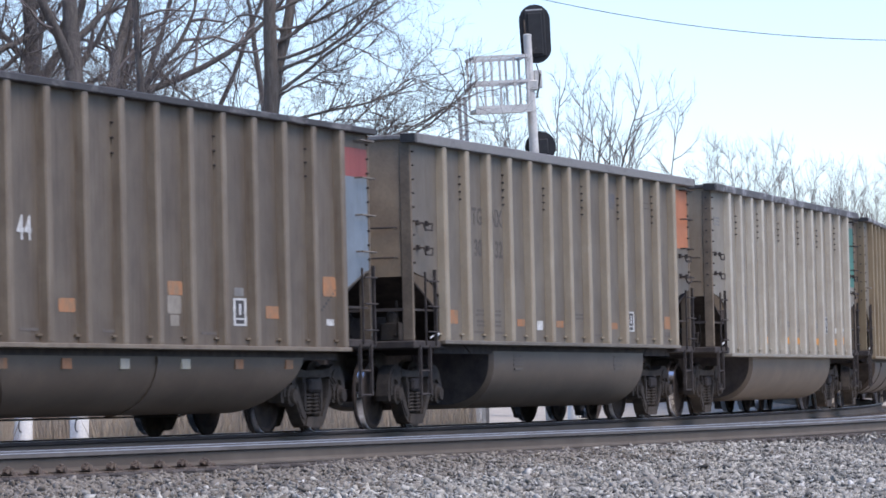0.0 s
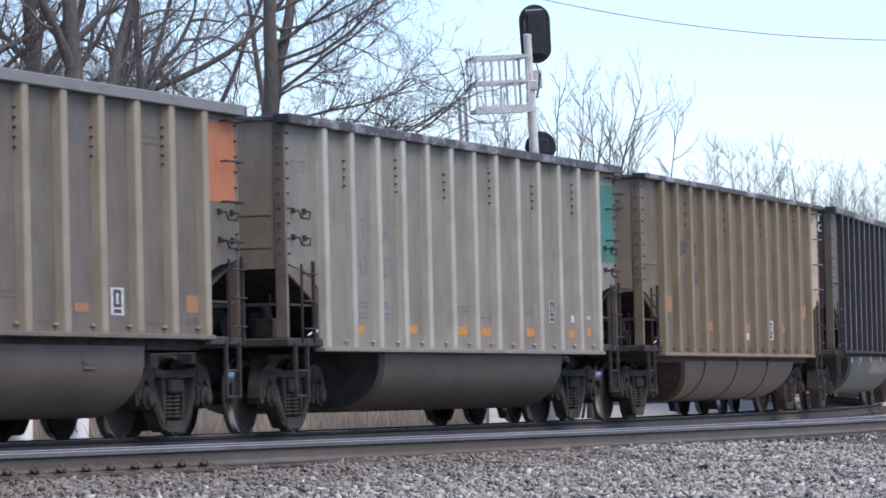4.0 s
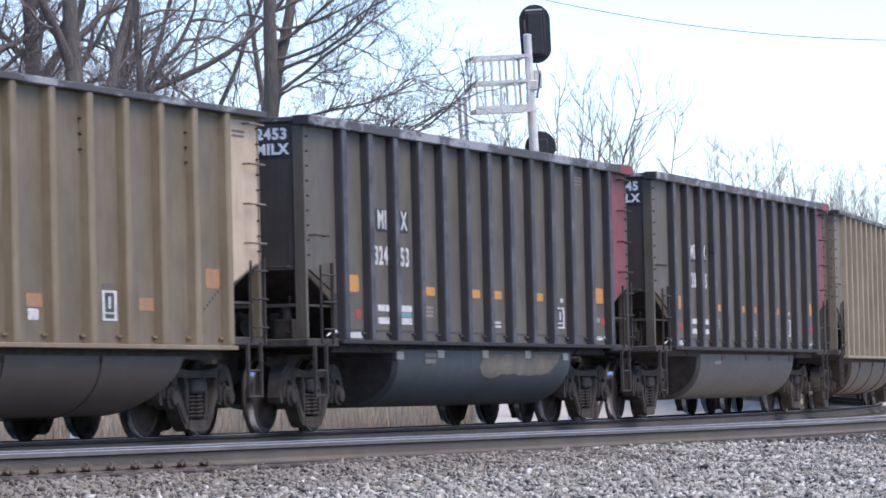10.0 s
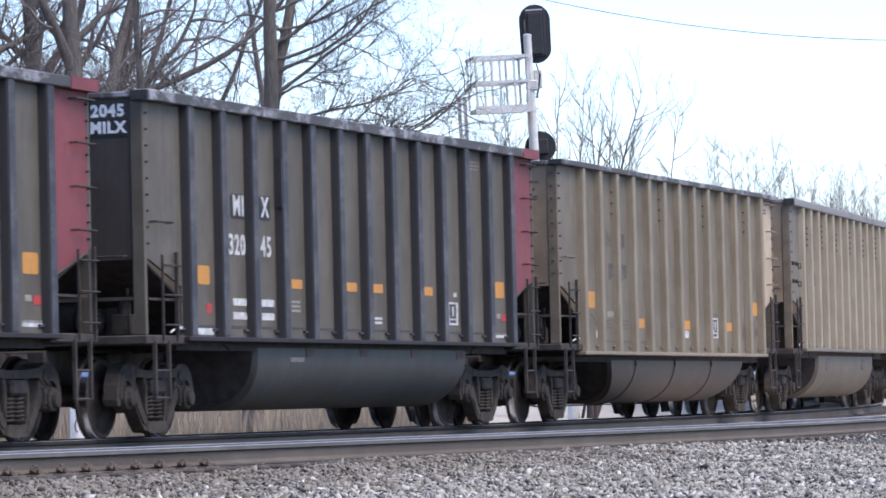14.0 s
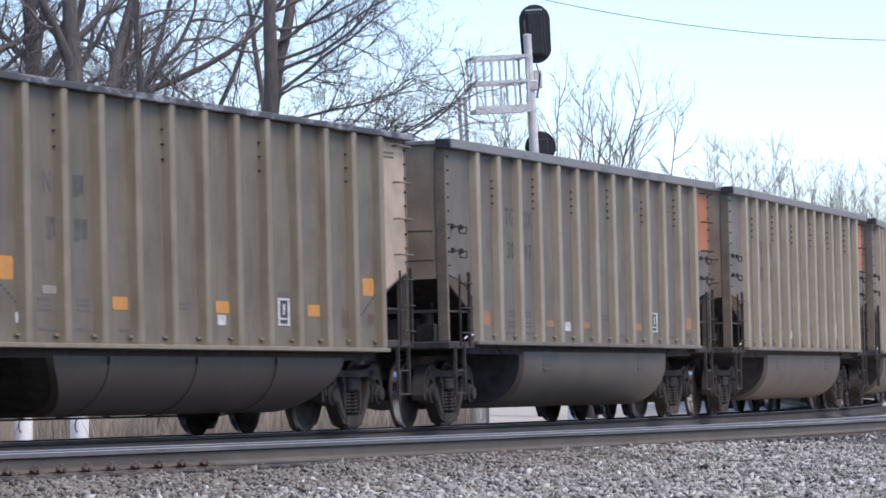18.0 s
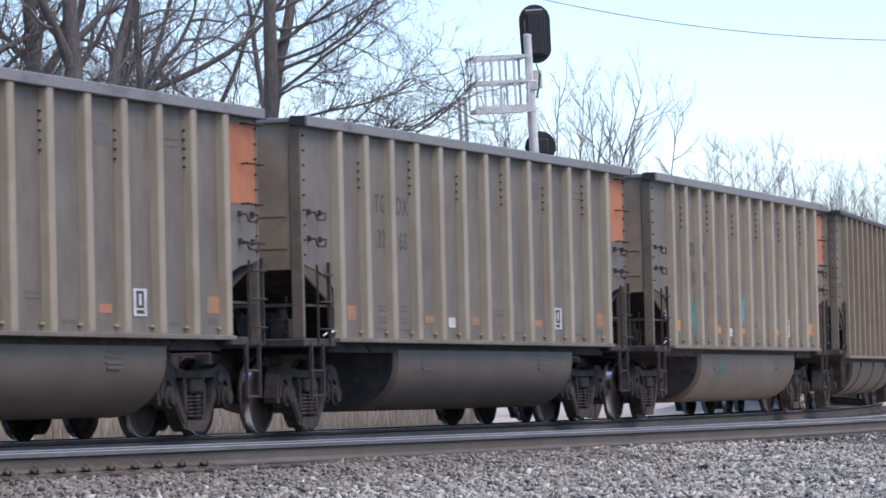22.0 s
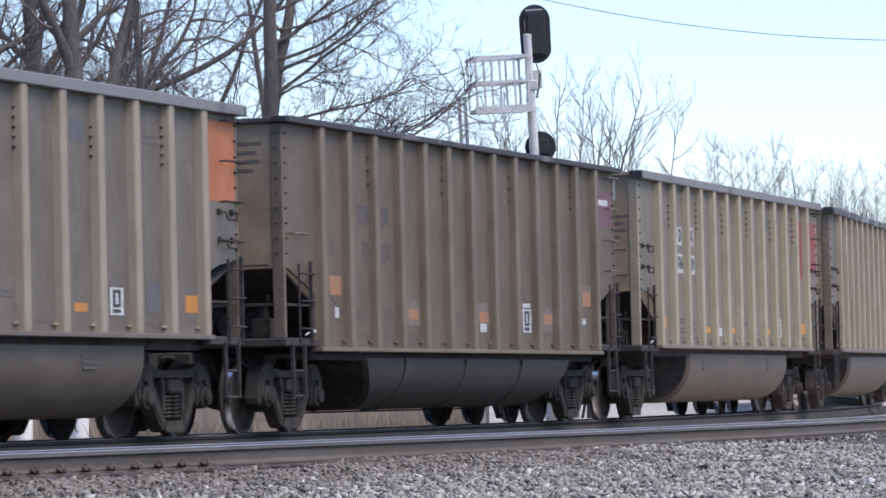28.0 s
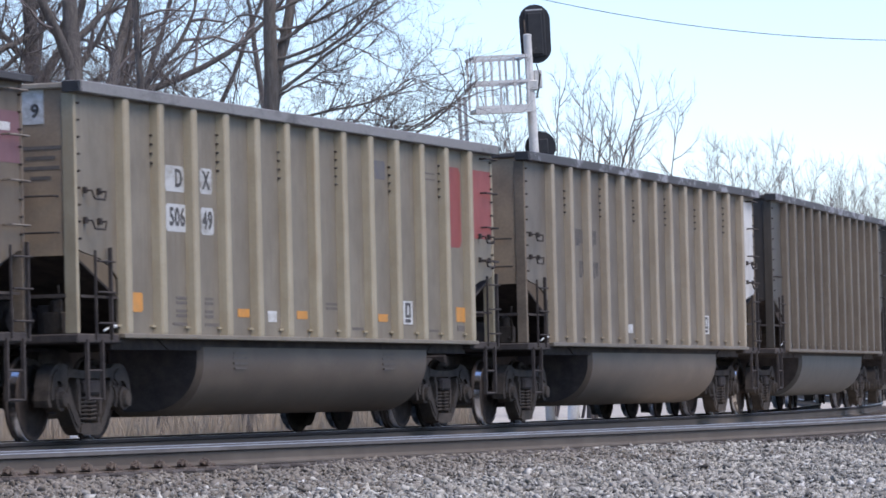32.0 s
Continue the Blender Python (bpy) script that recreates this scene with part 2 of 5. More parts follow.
def build_ground():
    gx = np.concatenate([-np.geomspace(3000, 26, 22), np.linspace(-25, 30, 140), np.geomspace(31, 3000, 22)])
    gy = np.concatenate([-np.geomspace(3000, 6, 16), np.linspace(-5, 140, 220), np.geomspace(141, 4000, 26)])
    X, Y = np.meshgrid(gx, gy)
    Z, S, N = ground_height(X, Y)
    Z = Z - np.where(N > GAP + 0.8, 0.03, 0.0)
    Z = Z + np.where(np.abs(N) > 12, 0.05 * np.sin(X * 0.7) * np.cos(Y * 0.5), 0)
    w, h = len(gx), len(gy)
    verts = np.stack([X.ravel(), Y.ravel(), Z.ravel()], 1)
    idx = np.arange(w * h).reshape(h, w)
    faces = np.stack([idx[:-1, :-1], idx[:-1, 1:], idx[1:, 1:], idx[1:, :-1]], -1).reshape(-1, 4)
    me = bpy.data.meshes.new("ground")
    me.from_pydata(verts.tolist(), [], faces.tolist())
    me.materials.append(GRAVEL)
    me.materials.append(DRY)
    me.materials.append(BED)
    fx = (X[:-1, :-1] + X[1:, 1:]) / 2
    fy = (Y[:-1, :-1] + Y[1:, 1:]) / 2
    fn = (N[:-1, :-1] + N[1:, 1:]) / 2
    mat = np.where(fn < -3.6, 1, np.where(fn < GAP + 0.9, 2, 0))
    me.polygons.foreach_set("material_index", mat.ravel().astype(np.int32))
    me.polygons.foreach_set("use_smooth", [True] * len(me.polygons))
    return tagged(new("ground", me), "grey ballast ground turning to dry tan grass", "ground", kind="structure")


PALE = plain("pale_gravel_lot", (0.55, 0.485, 0.395), (0.42, 0.37, 0.30), 0.9, 0, 0.8, bump=0.3, dist=0.03)
build_ground()


def build_lot():
    """A pale gravel yard that lies open beyond the track."""
    us = np.linspace(0.0100, 0.16, 60)
    v, f = [], []
    for u in us:
        ys = np.linspace(70, 420, 240)
        _, _, N = ground_height(u * ys, ys)
        start = ys[np.argmax(N < -5.0)]
        yy = start + np.linspace(0, 1, 40) ** 1.6 * (460 - start)
        z, _, _ = ground_height(u * yy, yy)
        v += [(u * b, b, c + 0.03) for b, c in zip(yy, z)]
    for i in range(59):
        for j in range(39):
            a = i * 40 + j
            f.append((a, a + 40, a + 41, a + 1))
    me = bpy.data.meshes.new("gravel_lot")
    me.from_pydata(v, [], f)
    me.materials.append(PALE)
    return tagged(new("gravel_lot", me), "pale dusty gravel lot beyond the tracks", "ground", kind="structure")


build_lot()

# ---------------------------------------------------------------- rails, ties and ballast
RAIL = [(-0.075, -0.186), (0.075, -0.186), (0.075, -0.172), (0.02, -0.158), (0.009, -0.14), (0.009, -0.055), (0.036, -0.042),
        (0.037, -0.007), (0.032, -0.001), (-0.032, -0.001), (-0.037, -0.007), (-0.036, -0.042), (-0.009, -0.055), (-0.009, -0.14), (-0.02, -0.158), (-0.075, -0.172)]


def build_rail(track_n, off, name, label, parent):
    steps = np.concatenate([np.arange(-60, 120, 1.0), np.arange(120, 240, 5.0)])
    v, f, mats = [], [], []
    k = len(RAIL)
    for s in steps:
        for a, b in RAIL:
            p, _ = on_line(s, track_n + off + a, b + CANT * (off + a))
            v.append(tuple(p))
    for i in range(len(steps) - 1):
        for j in range(k):
            j2 = (j + 1) % k
            f.append((i * k + j, i * k + j2, (i + 1) * k + j2, (i + 1) * k + j))
            # The head's underside (5) is coloured dark for the shade below its lip.
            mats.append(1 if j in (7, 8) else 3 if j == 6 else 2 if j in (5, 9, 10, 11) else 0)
    me = bpy.data.meshes.new(name)
    me.from_pydata(v, [], f)
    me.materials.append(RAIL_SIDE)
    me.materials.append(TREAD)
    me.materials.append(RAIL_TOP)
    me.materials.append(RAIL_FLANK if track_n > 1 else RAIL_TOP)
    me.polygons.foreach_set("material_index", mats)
    ob = new(name, me)
    ob.parent = parent
    return tagged(ob, label)


TIE = plain("grey_weathered_tie", (0.13, 0.105, 0.085), (0.08, 0.065, 0.055), 0.9, 0, 5.0, (1, 6, 6), 0.5, 0.01)
RUST = plain("dull_brown_rust", (0.17, 0.125, 0.092), (0.09, 0.065, 0.05), 0.9, 0, 14.0, bump=0.4)


def build_track(track_n, label):
    track = tagged(new("track"), label, "railway track", "parallel tracks", "structure")
    for off in (-0.755, 0.755):
        build_rail(track_n, off, "rail", "rust-brown steel rail with a bright worn head", track)
    tie = Shape().box(-0.115, 0.115, -1.3, 1.3, -0.36, -0.195, 0.015).mesh("tie")
    tie.materials.append(TIE)
    plate = Shape().box(-0.17, 0.17, -0.23, 0.23, -0.232, -0.186, 0.006)
    for y in (-1, 1):
        # a bent spring clip that grips the rail's foot, and its cast shoulder
        plate.tube([(-0.11, y * 0.17, -0.162), (-0.085, y * 0.19, -0.128), (-0.03, y * 0.15, -0.118), (0.02, y * 0.10, -0.14), (0.07, y * 0.12, -0.16), (0.15, y * 0.18, -0.178)], 0.021, 8)
        plate.lathe([(-0.05, 0.012), (-0.045, 0.034), (0.04, 0.036), (0.05, 0.012)], (-0.06, y * 0.165, -0.150), "y", 10)
        plate.prism([(-0.06, -0.19), (0.12, -0.19), (0.05, -0.158), (-0.04, -0.145)], "y", y * 0.15 - 0.035, y * 0.15 + 0.035)
    plate = plate.mesh("tie_plate")
    plate.materials.append(RUST)
    s = -28.0
    while s < 62:
        p, a = on_line(s, track_n)
        rows = [("tie", tie, 0.0)]
        if track_n > 1 and s < -17.1:
            rows += [("tie_plate", plate, -0.755), ("tie_plate", plate, 0.755)]
        for name, me, off in rows:
            ob = new(name, me)
            ob.parent = track
            q, _ = on_line(s, track_n + off, CANT * off)
            ob.matrix_basis = pose(q.x, q.y, q.z, -1.03, 0, 90 - math.degrees(a))
        s += 0.55
    return track


build_track(0.0, "curved far track of steel rails on ties in ballast")
build_track(GAP, "curved near track of steel rails on ties in ballast")


def stone_meshes():
    v = np.array([(x, y, z) for x in (-1, 1) for y in (-1, 1) for z in (-1, 1)], float) * 0.72
    f = np.array([(0, 1, 3), (0, 3, 2), (4, 6, 7), (4, 7, 5), (0, 4, 5), (0, 5, 1), (2, 3, 7), (2, 7, 6), (0, 2, 6), (0, 6, 4), (1, 5, 7), (1, 7, 3)])
    return v, f


def stone_material(name, dirt):
    m, t, p = nodes_of(name)
    g = t.nodes.new("ShaderNodeNewGeometry")
    r = t.nodes.new("ShaderNodeValToRGB")
    r.color_ramp.elements[0].position, r.color_ramp.elements[0].color = 0.0, (0.06, 0.055, 0.05, 1)
    r.color_ramp.elements[1].position, r.color_ramp.elements[1].color = 1.0, (0.78, 0.75, 0.69, 1)
    for at, c in ((0.12, (0.20, 0.19, 0.165, 1)), (0.45, (0.37, 0.345, 0.295, 1)), (0.75, (0.48, 0.445, 0.375, 1)), (0.96, (0.64, 0.60, 0.52, 1))):
        r.color_ramp.elements.new(at).color = c
    t.links.new(g.outputs["Random Per Island"], r.inputs[0])
    n = noise_of(t, 60.0, lo=0.3, hi=0.7, shift=False)
    brown = noise_of(t, 0.35, lo=0.42, hi=0.7, shift=False)
    c = mixed(t, n, r.outputs[0], mixed(t, 0.35, r.outputs[0], (0.05, 0.045, 0.04)))
    c = mixed(t, brown, c, mixed(t, 0.4, c, (0.3, 0.25, 0.19)))
    if dirt:
        c = mixed(t, dirt, c, (0.13, 0.10, 0.072))
    t.links.new(c, p.inputs["Base Color"])
    p.inputs["Roughness"].default_value = 0.9
    return m


def build_ballast(count):
    rng = np.random.default_rng(5)
    # foreground bed, thinner with distance
    y = 27.5 + 30 * rng.random(count * 3) ** 1.15
    x = (rng.random(count * 3) * 2 - 1) * (0.105 * y + 0.4)
    far = int(count * 0.55)
    ys = 46 + 66 * rng.random(far) ** 1.3
    xs = (rng.random(far) * 2 - 1) * (0.105 * ys + 0.4)
    x, y = np.concatenate([x, xs]), np.concatenate([y, ys])
    z, S, N = ground_height(x, y)
    between = (N > 0.9) & (N < GAP - 0.9)
    keep = (N > GAP + 0.86) | between
    # a strip of plates and tie ends stays bare at the near end of the near rail
    bare = (S < -16.8) & (N < GAP + 0.96 + 0.02 * np.sin(S * 3.0) - 0.16 * np.clip(S + 20, 0, 4)) & (N > GAP)
    keep &= ~bare
    x, y, z, S, N = x[keep], y[keep], z[keep], S[keep], N[keep]
    n = len(x)
    v0, f0 = stone_meshes()
    size = np.clip(rng.lognormal(-4.1, 0.5, n), 0.008, 0.06)
    big = rng.random(n) < 0.003
    size = np.where(big, size * 1.6, size)
    size = np.where((S < -15) & (N < GAP + 1.35) & (N > GAP), size * 0.6, size * 0.8)
    ang = rng.random((n, 3)) * math.tau
    ang[:, :2] = rng.normal(0, 0.5, (n, 2))
    cx, sx, cy, sy, cz, sz = np.cos(ang[:, 0]), np.sin(ang[:, 0]), np.cos(ang[:, 1]), np.sin(ang[:, 1]), np.cos(ang[:, 2]), np.sin(ang[:, 2])
    R = np.empty((n, 3, 3))
    R[:, 0] = np.stack([cy * cz, sx * sy * cz - cx * sz, cx * sy * cz + sx * sz], 1)
    R[:, 1] = np.stack([cy * sz, sx * sy * sz + cx * cz, cx * sy * sz - sx * cz], 1)
    R[:, 2] = np.stack([-sy, sx * cy, cx * cy], 1)
    shape = v0[None] * (0.3 + 1.0 * rng.random((n, 8, 3))) * np.stack([1.1 + 0.6 * rng.random(n), 0.5 + 0.5 * rng.random(n), 0.3 + 0.3 * rng.random(n)], 1)[:, None, :]
    pts = np.einsum("nij,nkj->nki", R, shape) * size[:, None, None]
    z = z + 0.018 * np.clip((S + 17.0) / 2, 0, 1) * np.clip((GAP + 2.4 - N) / 1.2, 0, 1) * (N > GAP)
    heap = np.clip(0.03 * np.sin(x * 5 + y * 3) * np.sin(y * 2.1 - x), -0.02, 0.03)
    pts += np.stack([x, y, z + size * 0.35 + heap * np.clip((N - GAP - 1.0) / 0.8, 0.0, 1.0)], 1)[:, None, :]
    faces = (f0[None] + (np.arange(n) * 8)[:, None, None]).reshape(-1, 3)
    me = bpy.data.meshes.new("ballast_stones")
    me.vertices.add(n * 8)
    me.vertices.foreach_set("co", pts.ravel())
    me.loops.add(len(faces) * 3)
    me.loops.foreach_set("vertex_index", faces.ravel().astype(np.int32))
    me.polygons.add(len(faces))
    me.polygons.foreach_set("loop_start", np.arange(0, len(faces) * 3, 3, dtype=np.int32))
    me.update(calc_edges=True)
    me.materials.append(stone_material("mixed_grey_ballast_stone", 0.0))
    me.materials.append(stone_material("fouled_brown_ballast_stone", 0.58))
    # oily brown fouling spreads from the near end of the rail
    foul = (N > GAP) & (N < GAP + 3.6 + 0.6 * rng.normal(0, 1, n) + 0.25 * np.sin(S * 1.7) - 0.06 * (S + 20)) & (S < -6)
    me.polygons.foreach_set("material_index", np.repeat(foul.astype(np.int32), 12))
    return tagged(new("ballast_stones", me), "loose crushed grey ballast stones beside the near rail", "ballast", kind="stuff")


build_ballast(64000)

# ---------------------------------------------------------------- coal cars
HALF = 7.35           # half length of the body
RIB0, RIBD = -6.10, 1.02
SIDE_Y = 1.50         # side sheet
TOPS = {"round": 3.925, "pale": 3.92, "dark": 3.945, "flat": 3.89}
CHORD = {"round": 0.135, "pale": 0.125, "dark": 0.13, "flat": 0.085}   # height of the top chord
SILLS = {"round": 1.12, "pale": 1.0, "dark": 1.10, "flat": 1.0}
ROUNDS = ("round", "pale")


def sheet_outline(kind):
    """The side sheet seen from the side, with the open corners at both ends."""
    lo = SILLS[kind] + 0.03
    if kind in ROUNDS:
        notch = [(6.2, lo), (6.2, 1.78), (6.4, 1.92), (6.75, 2.01), (7.12, 2.05), (HALF, 2.10)]
    else:
        notch = [(6.25, lo), (6.25, 1.73), (7.2, 2.02), (HALF, 2.04)]
    right = notch + [(HALF, TOPS[kind] - 0.05)]
    return right + [(-x, z) for x, z in reversed(right)]


def rib_shape(kind):
    """A hat section with eased edges, and small gussets at its foot."""
    d = 0.105
    w = {"round": 0.105, "dark": 0.13}.get(kind, 0.10)
    s = Shape()
    lo, hi = SILLS[kind] + 0.03, TOPS[kind] - CHORD[kind] + 0.01
    prof = [(-w, SIDE_Y), (-w * 0.80, SIDE_Y + d * 0.85), (-w * 0.62, SIDE_Y + d), (w * 0.62, SIDE_Y + d), (w * 0.80, SIDE_Y + d * 0.85), (w, SIDE_Y)]
    n = len(prof)
    v = []
    for z, k in ((lo, 0.9), (lo + 0.05, 1.0), (hi, 1.0)):
        v += [(x, -(SIDE_Y + (y - SIDE_Y) * k), z) for x, y in prof]
    f = [tuple(range(n)), tuple(range(2 * n, 3 * n))]
    for r in range(2):
        f += [(r * n + i, r * n + (i + 1) % n, (r + 1) * n + (i + 1) % n, (r + 1) * n + i) for i in range(n)]
    s.add(v, f)
    for x in (-w - 0.05, w + 0.05):
        s.box(x - 0.06, x + 0.06, -SIDE_Y - 0.028, -SIDE_Y + 0.005, lo + 0.10, lo + 0.125)
    return s


TUB_Y = 1.44


TUB_HIGH = {"round": 1.04, "pale": 1.04, "dark": 1.04, "flat": 0.925}
TUB_LOW = {"round": 0.24, "pale": 0.235, "dark": 0.29, "flat": 0.26}


def tub_profile(kind, grow=0.0):
    r, zb = 0.66, TUB_LOW[kind] - grow
    pts = [(-TUB_Y - grow, TUB_HIGH[kind])]
    for i in range(11):
        a = math.pi + i * math.pi / 20
        pts.append((-TUB_Y - grow + r + r * math.cos(a), zb + r + r * math.sin(a)))
    return pts


def tub_shape(kind):
    """One of the two bathtubs under the body: a rounded trough, dished at its ends."""
    zb = TUB_LOW[kind]
    prof = tub_profile(kind) + [(-0.35, zb), (-0.22, zb + 0.12), (-0.22, TUB_HIGH[kind])]
    x0, x1, slant = {"round": (-3.6, 4.6, 0.10), "pale": (-3.6, 4.6, 0.10), "dark": (-3.75, 4.4, 0.2)}.get(kind, (-4.2, 5.05, 0.95))
    n = len(prof)
    v = []
    for x, side, lip in ((x0, 1, 0.06), (x0 + 0.06, 1, 0.0), (x1 - 0.06, -1, 0.0), (x1, -1, 0.06)):
        for y, z in prof:
            k = (TUB_HIGH[kind] - z) / (TUB_HIGH[kind] - zb)
            yy = y + lip * (1 if y < -0.8 else -1)
            v.append((x + side * slant * k ** 1.6, yy, z + lip * k))
    s = Shape()
    f = [tuple(range(n)), tuple(range(3 * n, 4 * n))]
    for q in range(3):
        f += [(q * n + i, q * n + (i + 1) % n, (q + 1) * n + (i + 1) % n, (q + 1) * n + i) for i in range(n)]
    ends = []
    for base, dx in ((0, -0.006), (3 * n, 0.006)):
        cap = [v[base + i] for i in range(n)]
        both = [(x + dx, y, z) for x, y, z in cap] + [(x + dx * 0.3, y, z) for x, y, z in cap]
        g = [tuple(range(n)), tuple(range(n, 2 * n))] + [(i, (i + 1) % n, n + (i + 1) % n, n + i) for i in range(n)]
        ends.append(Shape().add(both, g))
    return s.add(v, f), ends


def seam_shape():
    """A raised weld band round the outside of a tub, with a stub of flange at its top."""
    out, inn = tub_profile("flat", 0.012), tub_profile("flat", -0.02)
    n = len(out)
    v = [(x, y, z) for x in (-0.02, 0.02) for y, z in out] + [(x, y, z) for x in (-0.02, 0.02) for y, z in inn]
    f = []
    for i in range(n - 1):
        f += [(i, i + 1, n + i + 1, n + i), (2 * n + i, 3 * n + i, 3 * n + i + 1, 2 * n + i + 1), (i, 2 * n + i, 2 * n + i + 1, i + 1), (n + i, n + i + 1, 3 * n + i + 1, 3 * n + i)]
    f += [(0, n, 3 * n, 2 * n), (n - 1, 3 * n - 1, 4 * n - 1, 2 * n - 1)]
    s = Shape().add(v, f)
    s.box(-0.05, 0.05, -TUB_Y - 0.03, -TUB_Y + 0.02, 0.84, 0.92)
    return s


def wheelset_shape():
    s = Shape()
    s.tube([(0, -1.05, 0), (0, 1.05, 0)], 0.085, 12)
    for side in (-1, 1):
        y = side * 0.755
        o, i = y + side * 0.07, y - side * 0.07
        rim = [(i, 0.10), (i, 0.16), (y - side * 0.02, 0.18), (y - side * 0.0, 0.36), (i + side * 0.01, 0.395), (i, 0.41), (i, 0.485), (i + side * 0.028, 0.487), (i + side * 0.045, 0.462), (o - side * 0.058, 0.457), (o - side * 0.012, 0.452), (o, 0.44), (o, 0.40), (y + side * 0.03, 0.375), (y + side * 0.04, 0.20), (o, 0.16), (o, 0.10)]
        s.lathe(rim, (0, 0, 0), "y", 32)
    return s


def side_frame_shape():
    """The cast frame over two axle boxes, seen from the camera's side."""
    s = Shape()
    half = [
        # hump over the axle and its outer jaw
        [(0.56, 0.70), (0.62, 0.815), (0.72, 0.85), (0.86, 0.855), (0.99, 0.82), (1.09, 0.735), (1.15, 0.60), (1.175, 0.44), (1.15, 0.37), (1.075, 0.37), (1.06, 0.50), (1.02, 0.60), (0.93, 0.665), (0.82, 0.66), (0.74, 0.60)],
        # inner jaw
        [(0.74, 0.60), (0.82, 0.66), (0.80, 0.40), (0.765, 0.355), (0.70, 0.37), (0.69, 0.50), (0.64, 0.62)],
        # slanting tie down to the spring seat
        [(0.70, 0.62), (0.69, 0.46), (0.44, 0.165), (0.34, 0.085), (0.22, 0.075), (0.24, 0.185), (0.33, 0.245), (0.57, 0.60), (0.62, 0.70)],
        # column beside the springs
        [(0.245, 0.70), (0.335, 0.70), (0.345, 0.30), (0.30, 0.22), (0.245, 0.19)]]
    for i, b in enumerate(half):
        for side in (-1, 1):
            s.prism([(side * x, z) for x, z in b], "y", -1.125 + 0.006 * i, -0.955 + 0.004 * i)
            # raised flange along the outer face
            cx, cz = sum(x for x, _ in b) / len(b), sum(z for _, z in b) / len(b)
            s.prism([(side * (cx + (x - cx) * 0.72), cz + (z - cz) * 0.72) for x, z in b], "y", -1.14 + 0.006 * i, -1.12 + 0.006 * i)
    s.prism([(-0.62, 0.70), (-0.60, 0.805), (-0.30, 0.775), (0.30, 0.775), (0.60, 0.805), (0.62, 0.70), (0.30, 0.685), (-0.30, 0.685)], "y", -1.13, -0.96)
    s.prism([(-0.30, 0.08), (-0.26, 0.19), (0.26, 0.19), (0.30, 0.08), (0.20, 0.055), (-0.20, 0.055)], "y", -1.135, -0.93)
    for x in (-0.889, 0.889):
        s.lathe([(-0.13, 0.05), (-0.125, 0.085), (-0.08, 0.10), (-0.07, 0.135), (0.05, 0.14), (0.10, 0.14)], (x, -1.09, 0.457), "y", 14)
        s.prism([(x - 0.13, 0.56), (x + 0.13, 0.56), (x + 0.11, 0.645), (x - 0.11, 0.645)], "y", -1.10, -0.92)
    return s


def spring_shape(x):
    s = Shape()
    pts = []
    for k in range(49):
        a = k / 48 * 6 * math.tau
        pts.append((x + 0.085 * math.cos(a), -1.04 + 0.085 * math.sin(a), 0.205 + 0.275 * k / 48))
    return s.tube(pts, 0.017, 5)


def mirrored(shape, fx=1, fy=1):
    s = Shape()
    s.v = [(x * fx, y * fy, z) for x, y, z in shape.v]
    s.f = list(shape.f)
    return s


def shifted(shape, dx=0.0, dy=0.0, dz=0.0):
    s = Shape()
    s.v = [(x + dx, y + dy, z + dz) for x, y, z in shape.v]
    s.f = list(shape.f)
    return s


GEAR = {}


def gear():
    """Meshes of the running gear, shared by all cars."""
    def keep(name, shape, mat, smooth=False):
        me = shape.mesh(name, smooth)
        me.materials.append(mat)
        GEAR[name] = me
    keep("wheelset", wheelset_shape(), WHEEL, True)
    me = GEAR["wheelset"]
    me.materials.append(GLINT)
    for p in me.polygons:
        c = p.center
        r = math.hypot(c.x, c.z)
        if r > 0.440 and abs(p.normal.y) < 0.7 and abs(c.y) > 0.74:
            p.material_index = 1
    keep("side_frame", side_frame_shape(), FRAME)
    keep("bolster", Shape().box(-0.21, 0.21, -1.17, 1.17, 0.50, 0.67, 0.03), STEEL_DARK)
    for i, x in enumerate((-0.13, 0.0, 0.13)):
        keep("spring%d" % i, shifted(spring_shape(x), 0, -0.05 if i == 1 else 0), FRAME, True)
    cp = Shape().box(7.1, 7.62, -0.10, 0.10, 0.72, 0.92, 0.03).prism([(7.55, -0.16), (7.95, -0.19), (8.05, -0.05), (8.0, 0.13), (7.7, 0.18), (7.55, 0.12)], "z", 0.68, 0.98)
    keep("coupler", cp, STEEL_DARK)
    hose = Shape().tube([(7.3, -0.35, 0.75), (7.6, -0.36, 0.62), (7.85, -0.33, 0.42), (8.05, -0.25, 0.36)], 0.03, 6)
    keep("brake_hose", hose, BLACK, True)
    st = Shape()
    for x in (0.0, 0.42):
        st.box(x - 0.02, x + 0.02, -1.56, -1.52, 0.44, 1.1)
    for z in (0.45, 0.76):
        st.tube([(0, -1.53, z), (0.42, -1.53, z)], 0.018, 6)
    keep("sill_step", st, STEEL_DARK)


gear()


def text_mesh(body, size):
    c = bpy.data.curves.new("letters", "FONT")
    c.body, c.size, c.extrude = body, size, 0.002
    c.offset, c.space_character = 0.008, 1.12
    c.align_x, c.align_y, c.resolution_u = "CENTER", "CENTER", 3
    ob = bpy.data.objects.new("letters", c)
    scene.collection.objects.link(ob)
    me = bpy.data.meshes.new_from_object(ob.evaluated_get(bpy.context.evaluated_depsgraph_get()))
    bpy.data.objects.remove(ob)
    return me


KINDS = {}


